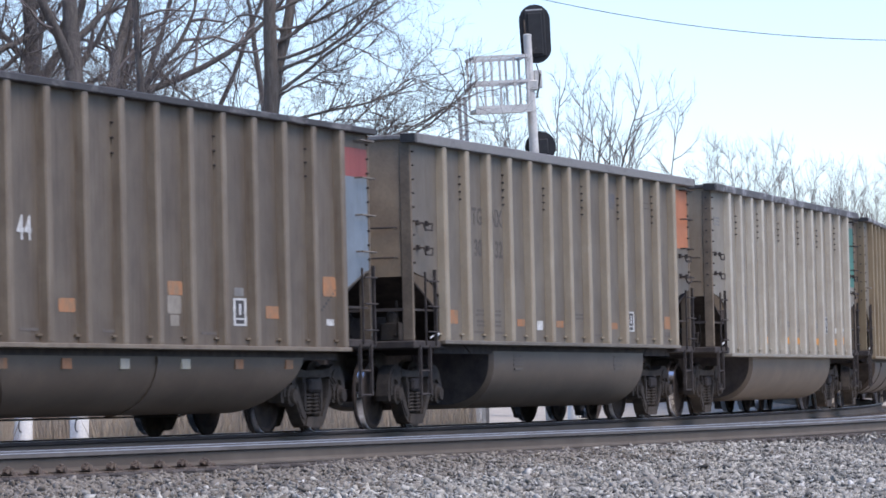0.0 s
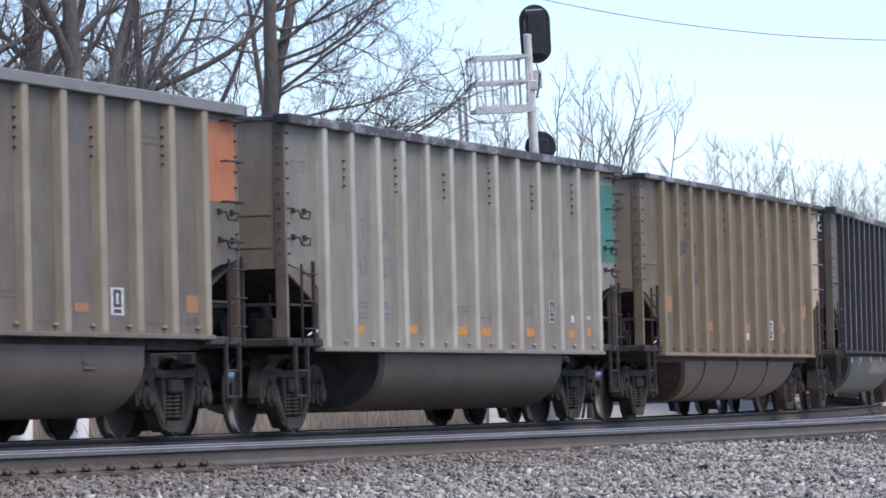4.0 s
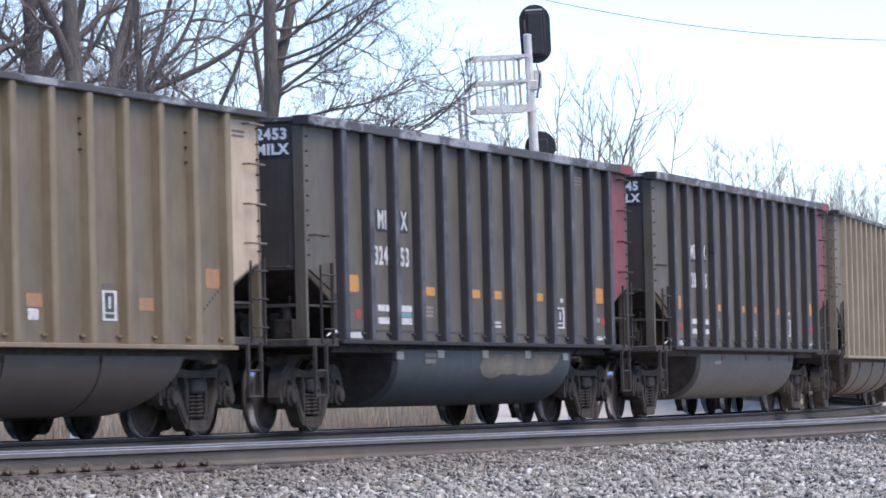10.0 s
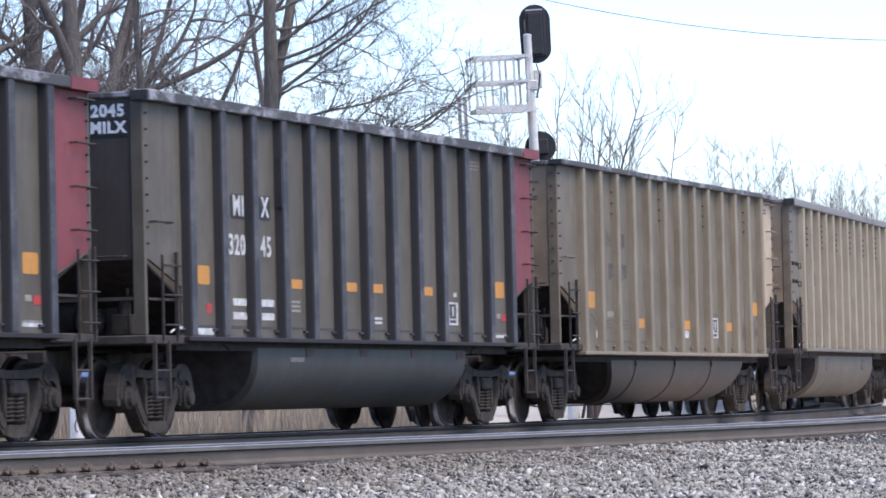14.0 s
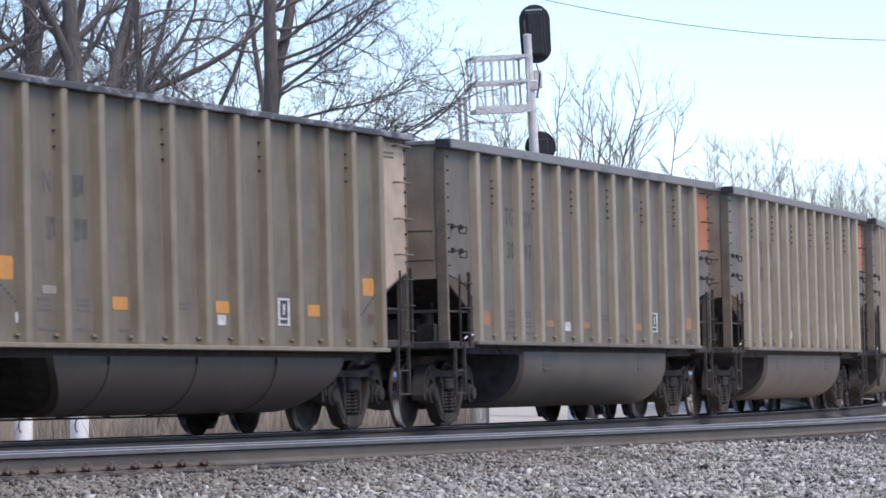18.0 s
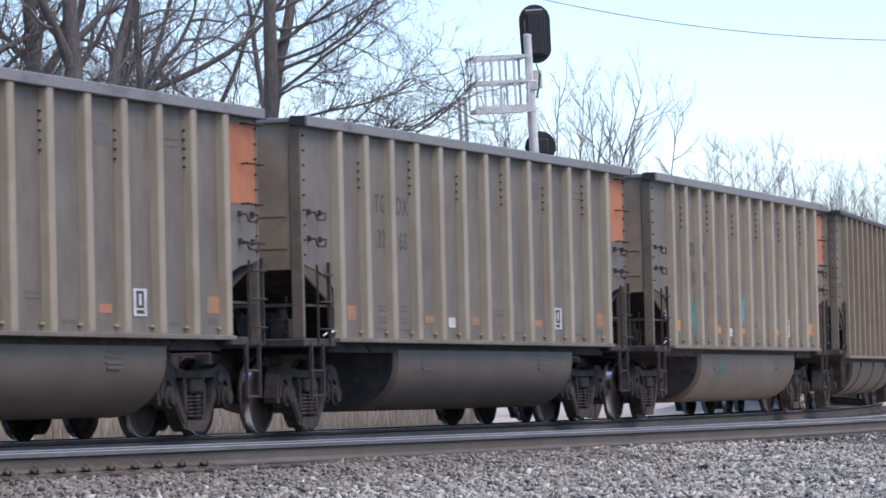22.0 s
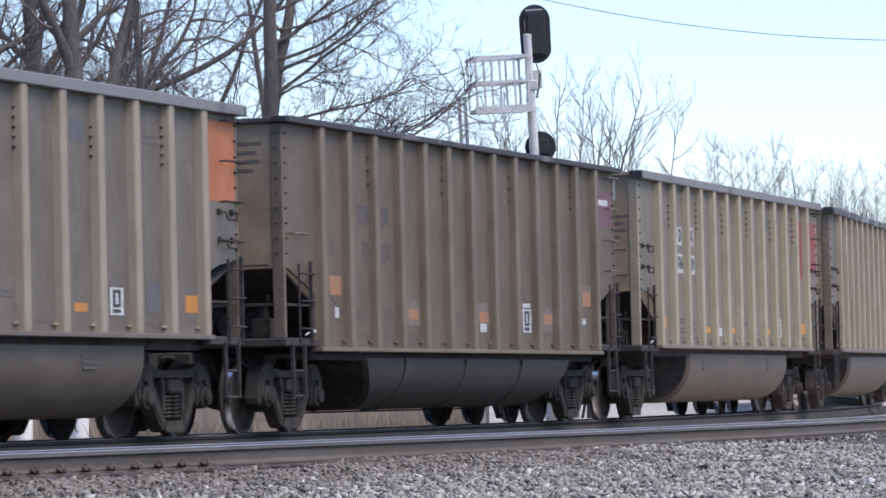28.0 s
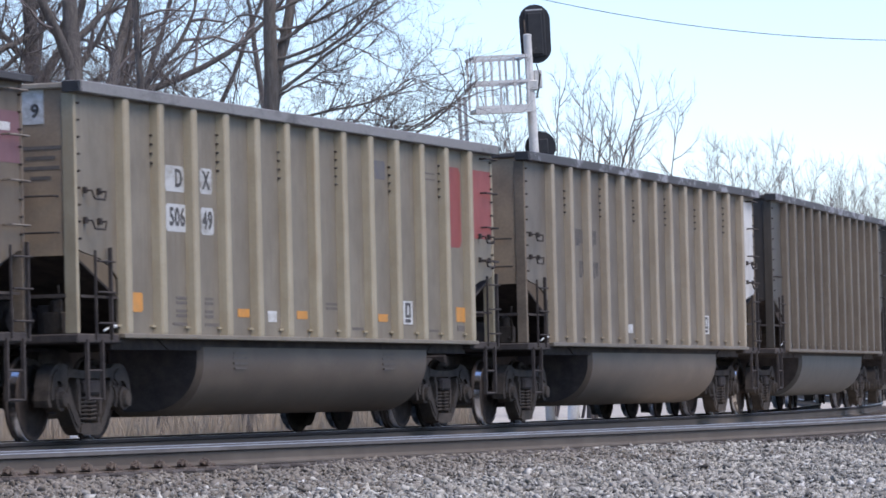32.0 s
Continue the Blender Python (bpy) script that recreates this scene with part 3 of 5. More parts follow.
def kind_meshes(kind):
    """Body meshes of one kind of car, kept without material; each car takes copies."""
    if kind in KINDS:
        return KINDS[kind]
    k = {}
    TOP, deep = TOPS[kind], CHORD[kind]
    side = Shape().prism(sheet_outline(kind), "y", -SIDE_Y, -SIDE_Y + 0.03)
    k["side_sheet"] = side
    k["rib"] = rib_shape(kind)
    k["top_chord"] = Shape().box(-HALF - 0.03, HALF + 0.03, -1.62, -1.40, TOP - deep, TOP, 0.012)
    k["end_chord"] = Shape().box(-HALF - 0.06, -HALF + 0.12, -1.40, 1.40, TOP - 0.085, TOP - 0.02, 0.012)
    k["chord_end"] = Shape().box(-HALF - 0.10, -HALF - 0.034, -1.61, -1.41, TOP - deep + 0.01, TOP - 0.012)
    SILL = SILLS[kind]
    sill = Shape().box(-6.3, 6.3, -1.615, -1.45, SILL, SILL + 0.055, 0.008)
    k["sill_web"] = Shape().box(-6.25, 6.25, -1.42, -1.36, 0.90 if kind == "flat" else 1.0, SILL + 0.02)
    k["side_sill"] = sill
    k["end_wall"] = Shape().box(-HALF, -HALF + 0.03, -1.49, 1.49, 2.02, TOP - 0.045)
    bars = Shape()
    for z in ((2.27, 2.67) if kind in ROUNDS else (2.06,)):
        bars.tube([(-HALF, -1.3, z), (-HALF - 0.07, -1.28, z), (-HALF - 0.07, 1.28, z), (-HALF, 1.3, z)], 0.012, 6)
    k["end_stiffener"] = bars
    k["slope_sheet"] = Shape().prism([(-HALF + 0.03, 2.05), (-HALF + 0.03, 2.02), (-4.6, 1.0), (-4.6, 1.03)], "y", -1.44, 1.44)
    post = Shape().box(-HALF - 0.018, -HALF + 0.05, -1.512, -1.36, 1.165, TOP - deep, 0.01)
    k["corner_post"] = post
    rail_ = Shape().box(-HALF - 0.04, -HALF + 0.0, -1.38, -0.1, 1.56, 1.60).box(-HALF + 0.10, -6.2, -1.50, -1.47, 1.56, 1.59)
    k["hand_rail"] = rail_
    plat = Shape().box(-HALF - 0.08, -6.15, -1.54, 1.54, 1.06, 1.165, 0.015)
    plat.box(-HALF - 0.12, -HALF + 0.3, -0.3, 0.3, 0.60, 1.02, 0.02)
    k["end_platform"] = plat
    k["centre_sill"] = Shape().box(-7.1, 7.1, -0.2, 0.2, 0.62, 1.05, 0.02)
    pz = TUB_LOW[kind] - (0.02 if kind == "flat" else -0.08)
    pipe = Shape().tube([(-5.0, -0.16, 0.62), (-4.4, -0.16, pz + 0.04), (-4.0, -0.16, pz), (4.0, -0.16, pz), (4.4, -0.16, pz + 0.04), (5.0, -0.16, 0.62)], 0.014, 6)
    k["train_pipe"] = pipe
    k["body_bolster"] = Shape().box(-6.36, -5.98, -0.62, 0.62, 0.80, 0.99, 0.03)
    k["tub"], (k["tub_end0"], k["tub_end1"]) = tub_shape(kind)
    k["seam"] = seam_shape()
    # the ladder at the far corner: rungs on the sheet's edge, and a stile down to the platform
    k["grab_iron"] = Shape().tube([(0, -SIDE_Y, 0), (0, -SIDE_Y - 0.09, 0), (0.50, -SIDE_Y - 0.09, 0), (0.50, -SIDE_Y, 0)], 0.013, 6)
    st = Shape().box(-0.012, 0.012, -1.565, -1.54, 1.10, 2.08).box(0.41, 0.446, -1.57, -1.53, 1.10, 2.12)
    for z in (1.28, 1.62, 1.96):
        st.tube([(-0.02, -1.59, z), (0.46, -1.59, z)], 0.013, 6)
    k["ladder"] = st
    hook = Shape().tube([(-0.22, -SIDE_Y, 0.05), (-0.22, -SIDE_Y - 0.10, 0.05), (-0.16, -SIDE_Y - 0.11, -0.04), (0.12, -SIDE_Y - 0.11, -0.04), (0.18, -SIDE_Y - 0.10, 0.05), (0.18, -SIDE_Y, 0.05)], 0.013, 6)
    hook.box(-0.25, -0.19, -SIDE_Y - 0.04, -SIDE_Y, 0.02, 0.09).box(0.15, 0.21, -SIDE_Y - 0.04, -SIDE_Y, 0.02, 0.09)
    k["hook_handle"] = hook
    k["bolt"] = Shape().prism([(-0.018, 0.0), (-0.009, -0.012), (0.009, -0.012), (0.018, 0.0), (0.009, 0.012), (-0.009, 0.012)], "y", -0.02, 0.02)
    k["end_bolt"] = Shape().prism([(-0.018, 0.0), (-0.009, -0.012), (0.009, -0.012), (0.018, 0.0), (0.009, 0.012), (-0.009, 0.012)], "x", -0.02, 0.02)
    tank = Shape().lathe([(-0.5, 0.02), (-0.48, 0.14), (-0.42, 0.19), (0.42, 0.19), (0.48, 0.14), (0.5, 0.02)], (-6.5, 0.1, 1.38), "y", 14)
    k["air_tank"] = tank
    lever = Shape().tube([(-6.62, -1.50, 1.20), (-6.52, -1.51, 1.235), (-6.42, -1.52, 1.25)], 0.012, 6).lathe([(-0.05, 0.01), (-0.03, 0.022), (0.03, 0.024), (0.05, 0.01)], (-6.38, -1.52, 1.255), "x", 8)
    k["release_lever"] = lever
    valve = Shape().box(-6.9, -6.72, -1.15, -0.88, 1.17, 1.42, 0.02).lathe([(0.0, 0.07), (0.12, 0.07), (0.15, 0.03)], (-6.81, -1.02, 1.42), "z", 10)
    valve.tube([(-6.8, -0.9, 1.3), (-6.6, -0.6, 1.36), (-6.45, -0.2, 1.4)], 0.02, 6).tube([(-6.9, -1.1, 1.25), (-7.1, -1.2, 1.22), (-7.25, -1.25, 1.4), (-7.28, -1.25, 1.7)], 0.018, 6)
    k["brake_valve"] = valve
    cyl = Shape().lathe([(-0.2, 0.16), (0.12, 0.16), (0.14, 0.10), (0.22, 0.08), (0.25, 0.03)], (-6.75, -0.62, 1.34), "x", 12)
    cyl.box(-6.85, -6.70, -0.95, -0.80, 1.12, 1.5, 0.01)
    k["brake_cylinder"] = cyl
    k["brake_wheel"] = Shape().lathe([(-0.02, 0.02), (-0.02, 0.06), (0.0, 0.06), (0.0, 0.25), (-0.03, 0.27), (-0.05, 0.25), (-0.05, 0.23), (-0.03, 0.21), (-0.03, 0.02)], (HALF + 0.14, 0.7, 2.9), "x", 20)
    KINDS[kind] = k
    return k


IRON = plain("dusty_brown_iron", (0.14, 0.11, 0.085), (0.25, 0.21, 0.16), 0.8, 0, 8.0)
POST = plain("dusty_brown_corner_post", (0.22, 0.168, 0.115), (0.15, 0.115, 0.08), 0.8, 0, 3.0, bump=0.1)
CARS, WHEELSETS = {}, {}


def scribble(seed, wide, high, tub_z=None, bend_z=0.0):
    """Overlapping ragged sprayed strokes, flat on the sheet or laid round the tub."""
    rng = random.Random(seed)
    v, f = [], []
    count = max(5, int(wide / 0.055))
    for q in range(count):
        x = wide * ((q + 0.5) / count - 0.5) + rng.uniform(-0.02, 0.02)
        hi, lo = high * rng.uniform(0.22, 0.5), -high * rng.uniform(0.15, 0.5)
        lean, w = rng.uniform(-0.05, 0.05), 0.018 + 0.024 * rng.random()
        base = len(v)
        for k in range(7):
            z = lo + (hi - lo) * k / 6
            inn = 0.0
            if tub_z is not None:
                inn = 0.66 - math.sqrt(max(0.66 ** 2 - min(0.0, tub_z + z - bend_z) ** 2, 0.0))
            cx = x + lean * (k / 6 - 0.5) + 0.02 * math.sin(k * 1.7 + q * 2.1 + seed)
            r = w * (0.55 if k in (0, 6) else 1.0) * rng.uniform(0.8, 1.2)
            y = inn - 0.002 - 0.00015 * q
            v += [(cx - r, y, z), (cx + r, y, z)]
        for k in range(6):
            o = base + 2 * k
            f.append((o, o + 1, o + 3, o + 2))
    return Shape().add(v, f)


def tub_patch(wide, high, drop):
    """One broad worn patch that hangs from the tub's upper edge, its lower rim uneven."""
    rng = random.Random(4)
    v, f = [], []
    cols, rows = 48, 5
    for q in range(cols + 1):
        u = q / cols
        edge = min(1.0, 0.6 + 6 * u) * min(1.0, 0.35 + 5 * (1 - u))
        low = high * edge * (0.82 + 0.035 * math.sin(u * 13) + 0.02 * math.sin(u * 41 + 1) + 0.10 * max(0.0, 1 - abs(u - 0.12) / 0.12) + rng.uniform(-0.015, 0.015))
        for k in range(rows + 1):
            z = -low * k / rows
            inn = 0.66 - math.sqrt(max(0.66 ** 2 - min(0.0, drop + z) ** 2, 0.0))
            v.append((wide * (u - 0.5) - 0.10 * (k / rows - 0.5) * (u > 0.5) - 0.28 * (k / rows) * max(0.0, 1 - 5 * u), inn - 0.004, z))
    for q in range(cols):
        for k in range(rows):
            o = q * (rows + 1) + k
            f.append((o, o + 1, o + rows + 2, o + rows + 1))
    return Shape().add(v, f)


def coal_car(i, kind, label, body, rib, chord, end, tub, marks, rib_face=None, end_bar=None):
    k = kind_meshes(kind)
    car = tagged(new("coal_car"), label, "freight car", "cars of the coal train")
    memo = {}

    def put(name, shape, mat, parent=car, at=None, label="", fx=1, fy=1, key=None, smooth=False):
        key = key or (name, fx, fy)
        if key not in memo:
            memo[key] = mirrored(shape, fx, fy).mesh(name, smooth)
            memo[key].materials.append(mat)
            if name == "rib" and rib_face:
                memo[key].materials.append(rib_face)
                for p in memo[key].polygons:
                    if abs(p.normal.y) > 0.9:
                        p.material_index = 1
        ob = new(name, memo[key])
        ob.parent = parent
        if at:
            ob.location = at
        if label:
            tagged(ob, label)
        return ob

    for fy in (1, -1):
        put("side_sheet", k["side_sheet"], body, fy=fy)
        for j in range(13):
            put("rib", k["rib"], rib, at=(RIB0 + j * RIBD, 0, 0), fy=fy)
        put("top_chord", k["top_chord"], chord, fy=fy)
        put("side_sill", k["side_sill"], rib if kind in ("flat", "dark") else body, fy=fy)
        # The recessed web is coloured dark for the shadow gap under the sill.
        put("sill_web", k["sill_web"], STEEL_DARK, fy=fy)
        # End caps get the dark tone: shade on the tub ends, put in as colour.
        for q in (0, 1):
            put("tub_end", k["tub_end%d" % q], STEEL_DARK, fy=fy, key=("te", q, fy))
        put("tub", k["tub"], tub, fy=fy, smooth=True)
        if kind == "flat":
            for x in ((0.25,) if i == 0 else (-2.6, 0.0, 2.6)):
                put("tub_seam", k["seam"], tub, at=(x, 0, 0), fy=fy)
        for fx in (1, -1):
            put("corner_post", k["corner_post"], rib if i in (3, 11) else body if kind == "dark" else POST, fx=fx, fy=fy)
            put("hand_rail", k["hand_rail"], STEEL_DARK, fx=fx, fy=fy)
        near = fy == 1
        # far corner: ladder rungs; near corner: hooks
        ax = 6.84 if near else -7.34
        for z in (2.29, 2.76, 3.24, 3.72):
            put("grab_iron", k["grab_iron"], IRON if kind == "flat" else STEEL_DARK, at=(ax, 0, z), fy=fy)
        put("ladder", k["ladder"], STEEL_DARK, at=(6.90 if near else -7.32, 0, 0), fy=fy)
        put("ladder", k["ladder"], STEEL_DARK, at=(-6.95 if near else 6.53, 0, 0), fy=fy)
        if kind in ROUNDS:
            for z in (2.35, 2.68):
                put("hook_handle", k["hook_handle"], STEEL_DARK, at=(-6.9 if near else 6.9, 0, z), fy=fy)
                put("hook_handle", k["hook_handle"], STEEL_DARK, at=(6.95 if near else -6.95, 0, z - 0.1), fy=fy)
        else:
            put("grab_iron", k["grab_iron"], STEEL_DARK, at=(-7.2 if near else 6.7, 0, 2.45), fy=fy)
        for j in ((1, 3, 5, 7, 9, 11) if kind in ROUNDS else (2, 5, 8, 11)):
            for q in range(4 + j % 4 // 2 if kind in ROUNDS else 3):
                put("bolt", k["bolt"], STEEL_DARK, at=(RIB0 + j * RIBD - 0.11, -fy * 1.51, (3.12 if kind in ROUNDS else 3.18) + (0.105 if kind in ROUNDS else 0.17) * q))
        if fy == 1:
            for q in range(5):
                put("bolt", k["bolt"], STEEL_DARK, at=(6.17 if kind in ROUNDS else 6.10, -1.51, 1.24 + 0.12 * q))
        for x in (-HALF + 0.07, HALF - 0.07):
            for q in range(9):
                put("bolt", k["bolt"], STEEL_DARK, at=(x, -fy * 1.514, 2.2 + 0.185 * q))
                if kind in ("flat", "pale") and fy == 1:
                    put("bolt", k["end_bolt"], STEEL_DARK, at=(-HALF - 0.02 if x < 0 else HALF + 0.02, -1.43, 2.2 + 0.185 * q), key="end_bolt")
    for fx in (1, -1):
        put("end_wall", k["end_wall"], end, fx=fx)
        if marks and marks[-1][0] == "corner" and kind == "dark" and fx == 1:
            put("painted_corner", Shape().box(6.65, HALF + 0.034, -1.626, -1.42, TOPS[kind] - CHORD[kind] - 0.004, TOPS[kind] + 0.004), marks[-1][5], label="chord end painted maroon")
        put("end_rail", k["end_stiffener"], STEEL_DARK, fx=fx)
        put("end_chord", k["end_chord"], end_bar or chord, fx=fx)
        for fy in (1, -1):
            # A black block paints in the shade inside the tube's open end.
            put("chord_end", k["chord_end"], BLACK, fx=fx, fy=fy, label="black block standing for the dark hollow of the top tube")
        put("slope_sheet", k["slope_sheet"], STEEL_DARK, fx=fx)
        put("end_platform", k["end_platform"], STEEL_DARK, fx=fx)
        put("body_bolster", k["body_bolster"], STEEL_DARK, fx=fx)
        put("air_tank", k["air_tank"], STEEL_DARK, fx=fx, smooth=True)
        put("brake_cylinder", k["brake_cylinder"], STEEL_DARK, fx=fx)
        cp = new("coupler", GEAR["coupler"])
        cp.parent = car
        cp.rotation_euler = (0, 0, 0 if fx < 0 else math.pi)
        hs = new("brake_hose", GEAR["brake_hose"])
        hs.parent = car
        hs.rotation_euler = cp.rotation_euler
        for side in (-1, 1):
            stp = new("sill_step", GEAR["sill_step"])
            stp.parent = car
            stp.location = ((-7.2 if fx > 0 else 6.78), 0, 0) if side < 0 else ((7.2 if fx < 0 else -6.78), 0, 0)
            if side > 0:
                stp.rotation_euler = (0, 0, math.pi)
    put("release_lever", k["release_lever"], WHITE, label="small white release lever")
    put("brake_valve", k["brake_valve"], FRAME, label="grey brake valve with bent pipes")
    put("centre_sill", k["centre_sill"], STEEL_DARK)
    put("train_pipe", k["train_pipe"], BLACK, label="thin brake pipe slung under the tubs")
    put("brake_wheel", k["brake_wheel"], STEEL_DARK)
    # trucks
    WHEELSETS[i] = []
    for tx in (-6.17, 6.17):
        truck = new("truck", GEAR["bolster"])
        truck.parent = car
        truck.location = (tx, 0, 0)
        tagged(truck, "two-axle cast steel truck, dark with grime")
        for turn in (0, math.pi):
            fr = new("side_frame", GEAR["side_frame"])
            fr.parent, fr.rotation_euler = truck, (0, 0, turn)
            for q in range(3):
                sp = new("spring", GEAR["spring%d" % q])
                sp.parent, sp.rotation_euler = truck, (0, 0, turn)
        for x in (-0.889, 0.889):
            ws = new("wheelset", GEAR["wheelset"])
            ws.parent, ws.location = truck, (x, 0, 0.457)
            WHEELSETS[i].append((ws, x))
    # markings: (kind, x along the car, z, wide or text, high or size, material)
    for how, x, z, a, b, mat in marks:
        if how == "letters":
            me = text_mesh(a, b)
            me.materials.append(mat)
            ob = new("lettering", me)
            ob.parent = car
            ob.matrix_basis = pose(x, -SIDE_Y - (0.005 if mat in (DECAL_WHITE, DECAL_DARK) else 0.0015), z, 90, 0, 0)
        elif how == "end_letters":
            me = text_mesh(a, b)
            me.materials.append(mat)
            ob = new("lettering", me)
            ob.parent = car
            ob.matrix_basis = pose(-HALF - 0.014, x, z, 90, 0, -90)
        elif how == "end_plate":
            put("number_plate", Shape().box(-HALF - 0.009, -HALF - 0.002, -a / 2, a / 2, -b / 2, b / 2), mat, at=(0, x, z), key=("np", a, b, id(mat)))
        elif how == "end_smudge":
            for q, w in ((0, 1.0), (1, 0.7), (2, 0.9), (3, 0.5)):
                bar = Shape().box(-HALF - 0.006, -HALF - 0.002, -a * w / 2, a * w / 2, -0.02, 0.02)
                put("stencil_bar", bar, mat, at=(0, x, z - 0.11 * q), key=("es", a * w, id(mat)))
        elif how in ("tag", "tub_tag"):
            low = how == "tub_tag"
            put("graffiti", scribble(int(z * 100) + int(abs(x) * 7), a, b, z if low else None, TUB_LOW[kind] + 0.66), mat, at=(x, -TUB_Y if low else -SIDE_Y - 0.004, z), key=("gr", x, z, a), label="loose spray-painted tag")
        elif how == "tub_patch":
            put("paint_patch", tub_patch(a, b, z - TUB_LOW[kind] - 0.66), mat, at=(x, -TUB_Y, z), key=("tp", a, b), label="uneven patch of bare tan paint")
        elif how == "tub":
            sq = Shape().box(-a / 2, a / 2, -TUB_Y - 0.008, -TUB_Y + 0.012, -b / 2, b / 2)
            put("reflector" if a < 0.4 else "stencil", sq, mat, at=(x, 0, z), key=("tr", a, b, id(mat)))
        elif how == "corner":
            # the open corner of the sheet, down to its slanted edge where the paint reaches it
            lo, hi = z, a
            edge = [(6.42, lo), (7.33, lo)]
            if lo < 2.3:
                edge = [(6.24, 1.82), (6.42, 1.94), (6.75, 2.03), (7.33, 2.12)] if kind in ROUNDS else [(6.27, 1.76), (7.2, 2.05), (7.33, 2.06)]
            c = Shape().prism(edge + [(7.33, hi), (edge[0][0], hi)], "y", -SIDE_Y - 0.003, -SIDE_Y + 0.012)
            put("painted_corner", c, mat, key=("pc", lo, hi))
        elif how == "panel":
            # a framed data panel: dark field, white border, a bar across and small rows
            put("data_field", Shape().box(-a / 2, a / 2, -SIDE_Y - 0.004, -SIDE_Y + 0.012, -b / 2, b / 2), PANEL_DARK, at=(x, 0, z), key=("df", a, b))
            ring = Shape()
            for x0, x1, z0, z1 in ((-a / 2, -a / 2 + 0.075, -b / 2, b / 2), (a / 2 - 0.075, a / 2, -b / 2, b / 2), (-a / 2 + 0.075, a / 2 - 0.075, b / 2 - 0.025, b / 2),
                                   (-a / 2 + 0.075, a / 2 - 0.075, -b / 2, -b / 2 + 0.025), (-a / 2 + 0.075, a / 2 - 0.075, -b * 0.28, -b * 0.28 + 0.02), (-0.03, 0.04, -b * 0.1, b * 0.3)):
                ring.box(x0, x1, -SIDE_Y - 0.007, -SIDE_Y + 0.010, z0, z1)
            put("data_frame", ring, mat, at=(x, 0, z), label="small framed white data stencil", key=("dp", a, b, id(mat)))
        elif how == "smudge":
            # strokes of a worn letter that can no longer be read
            for q, (dx, dz, w, h) in enumerate(((-0.26, 0, 0.44, 1.0), (0.28, 0.06, 0.40, 0.85), (0.02, 0.3, 0.18, 0.35), (0.0, -0.2, 0.16, 0.3))[:3 + int(x * 10) % 2]):
                bar = Shape().box(-a * w / 2, a * w / 2, -SIDE_Y - 0.0025, -SIDE_Y + 0.012, -b * h / 2, b * h / 2)
                put("stencil_bar", bar, mat, at=(x + dx * a, 0, z + dz * b), key=("sm", q, a, b, id(mat)))
        else:
            # a soft-cornered patch on the sheet
            e = min(a, b) * 0.12
            sq = Shape().prism([(-a / 2 + e, -b / 2), (a / 2 - e, -b / 2), (a / 2, -b / 2 + e), (a / 2, b / 2 - e), (a / 2 - e, b / 2), (-a / 2 + e, b / 2), (-a / 2, b / 2 - e), (-a / 2, -b / 2 + e)], "y",
                               -SIDE_Y - (0.0025 if how == "patch" else 0.004), -SIDE_Y + 0.012)
            nm = "stencil_bar" if b < 0.07 else "stencil" if how == "patch" or mat in (DECAL_WHITE, FADED_DARK, FADED_GREY) else "reflector"
            put(nm, sq, mat, at=(x, 0, z), key=(how, a, b, id(mat)))
    CARS[i] = car
    return car


DUST = (0.27, 0.23, 0.17)
FADED_ORANGE = plain("dusty_orange_strip", (0.46, 0.20, 0.085), (0.30, 0.19, 0.11), 0.8, 0, 5.0, bump=0)
CLEAN = plain("wiped_pale_patch", (0.34, 0.30, 0.245), (0.25, 0.215, 0.17), 0.8, 0, 5.0, bump=0)
PANEL_DARK = plain("black_panel_field", (0.045, 0.042, 0.042), (0.09, 0.08, 0.072), 0.7, 0, 9.0, bump=0)
CLEAN_BROWN = plain("wiped_brown_patch", (0.225, 0.19, 0.15), (0.18, 0.145, 0.11), 0.8, 0, 5.0, bump=0)
FADED_PANEL = plain("faded_grey_stencil", (0.5, 0.49, 0.46), (0.36, 0.35, 0.32), 0.8, 0, 9.0, bump=0)
TUB_TEAL = plain("thin_teal_spray", (0.075, 0.17, 0.15), (0.10, 0.13, 0.11), 0.7, 0, 6.0, bump=0)
DULL_RED = plain("dull_red_brown_strip", (0.13, 0.075, 0.06), (0.10, 0.07, 0.058), 0.8, 0, 6.0, bump=0)
GHOST = plain("worn_dark_lettering", (0.085, 0.074, 0.067), (0.14, 0.12, 0.10), 0.85, 0, 7.0, bump=0)
SMEAR = plain("blue_grey_smear", (0.125, 0.122, 0.135), (0.158, 0.142, 0.122), 0.8, 0, 5.0, bump=0)
PALE_STRIP = plain("pale_reflective_strip", (0.6, 0.52, 0.38), (0.5, 0.45, 0.36), 0.6, 0, 9.0, bump=0)
FADED_GREY = plain("ghosted_grey_letters", (0.17, 0.16, 0.15), (0.26, 0.245, 0.22), 0.8, 0, 9.0, bump=0)
FADED_DARK = plain("ghosted_dark_letters", (0.125, 0.106, 0.09), (0.17, 0.143, 0.118), 0.8, 0, 9.0, bump=0)
CORNER = {c: paint("corner_" + c, v, DUST, 0.1) for c, v in (
    ("red", (0.33, 0.055, 0.05)), ("blue", (0.20, 0.25, 0.30)), ("orange", (0.55, 0.17, 0.05)), ("teal", (0.03, 0.22, 0.17)),
    ("cream", (0.62, 0.47, 0.32)), ("maroon", (0.25, 0.032, 0.045)), ("purple", (0.21, 0.085, 0.10)), ("white", (0.72, 0.70, 0.66)))}


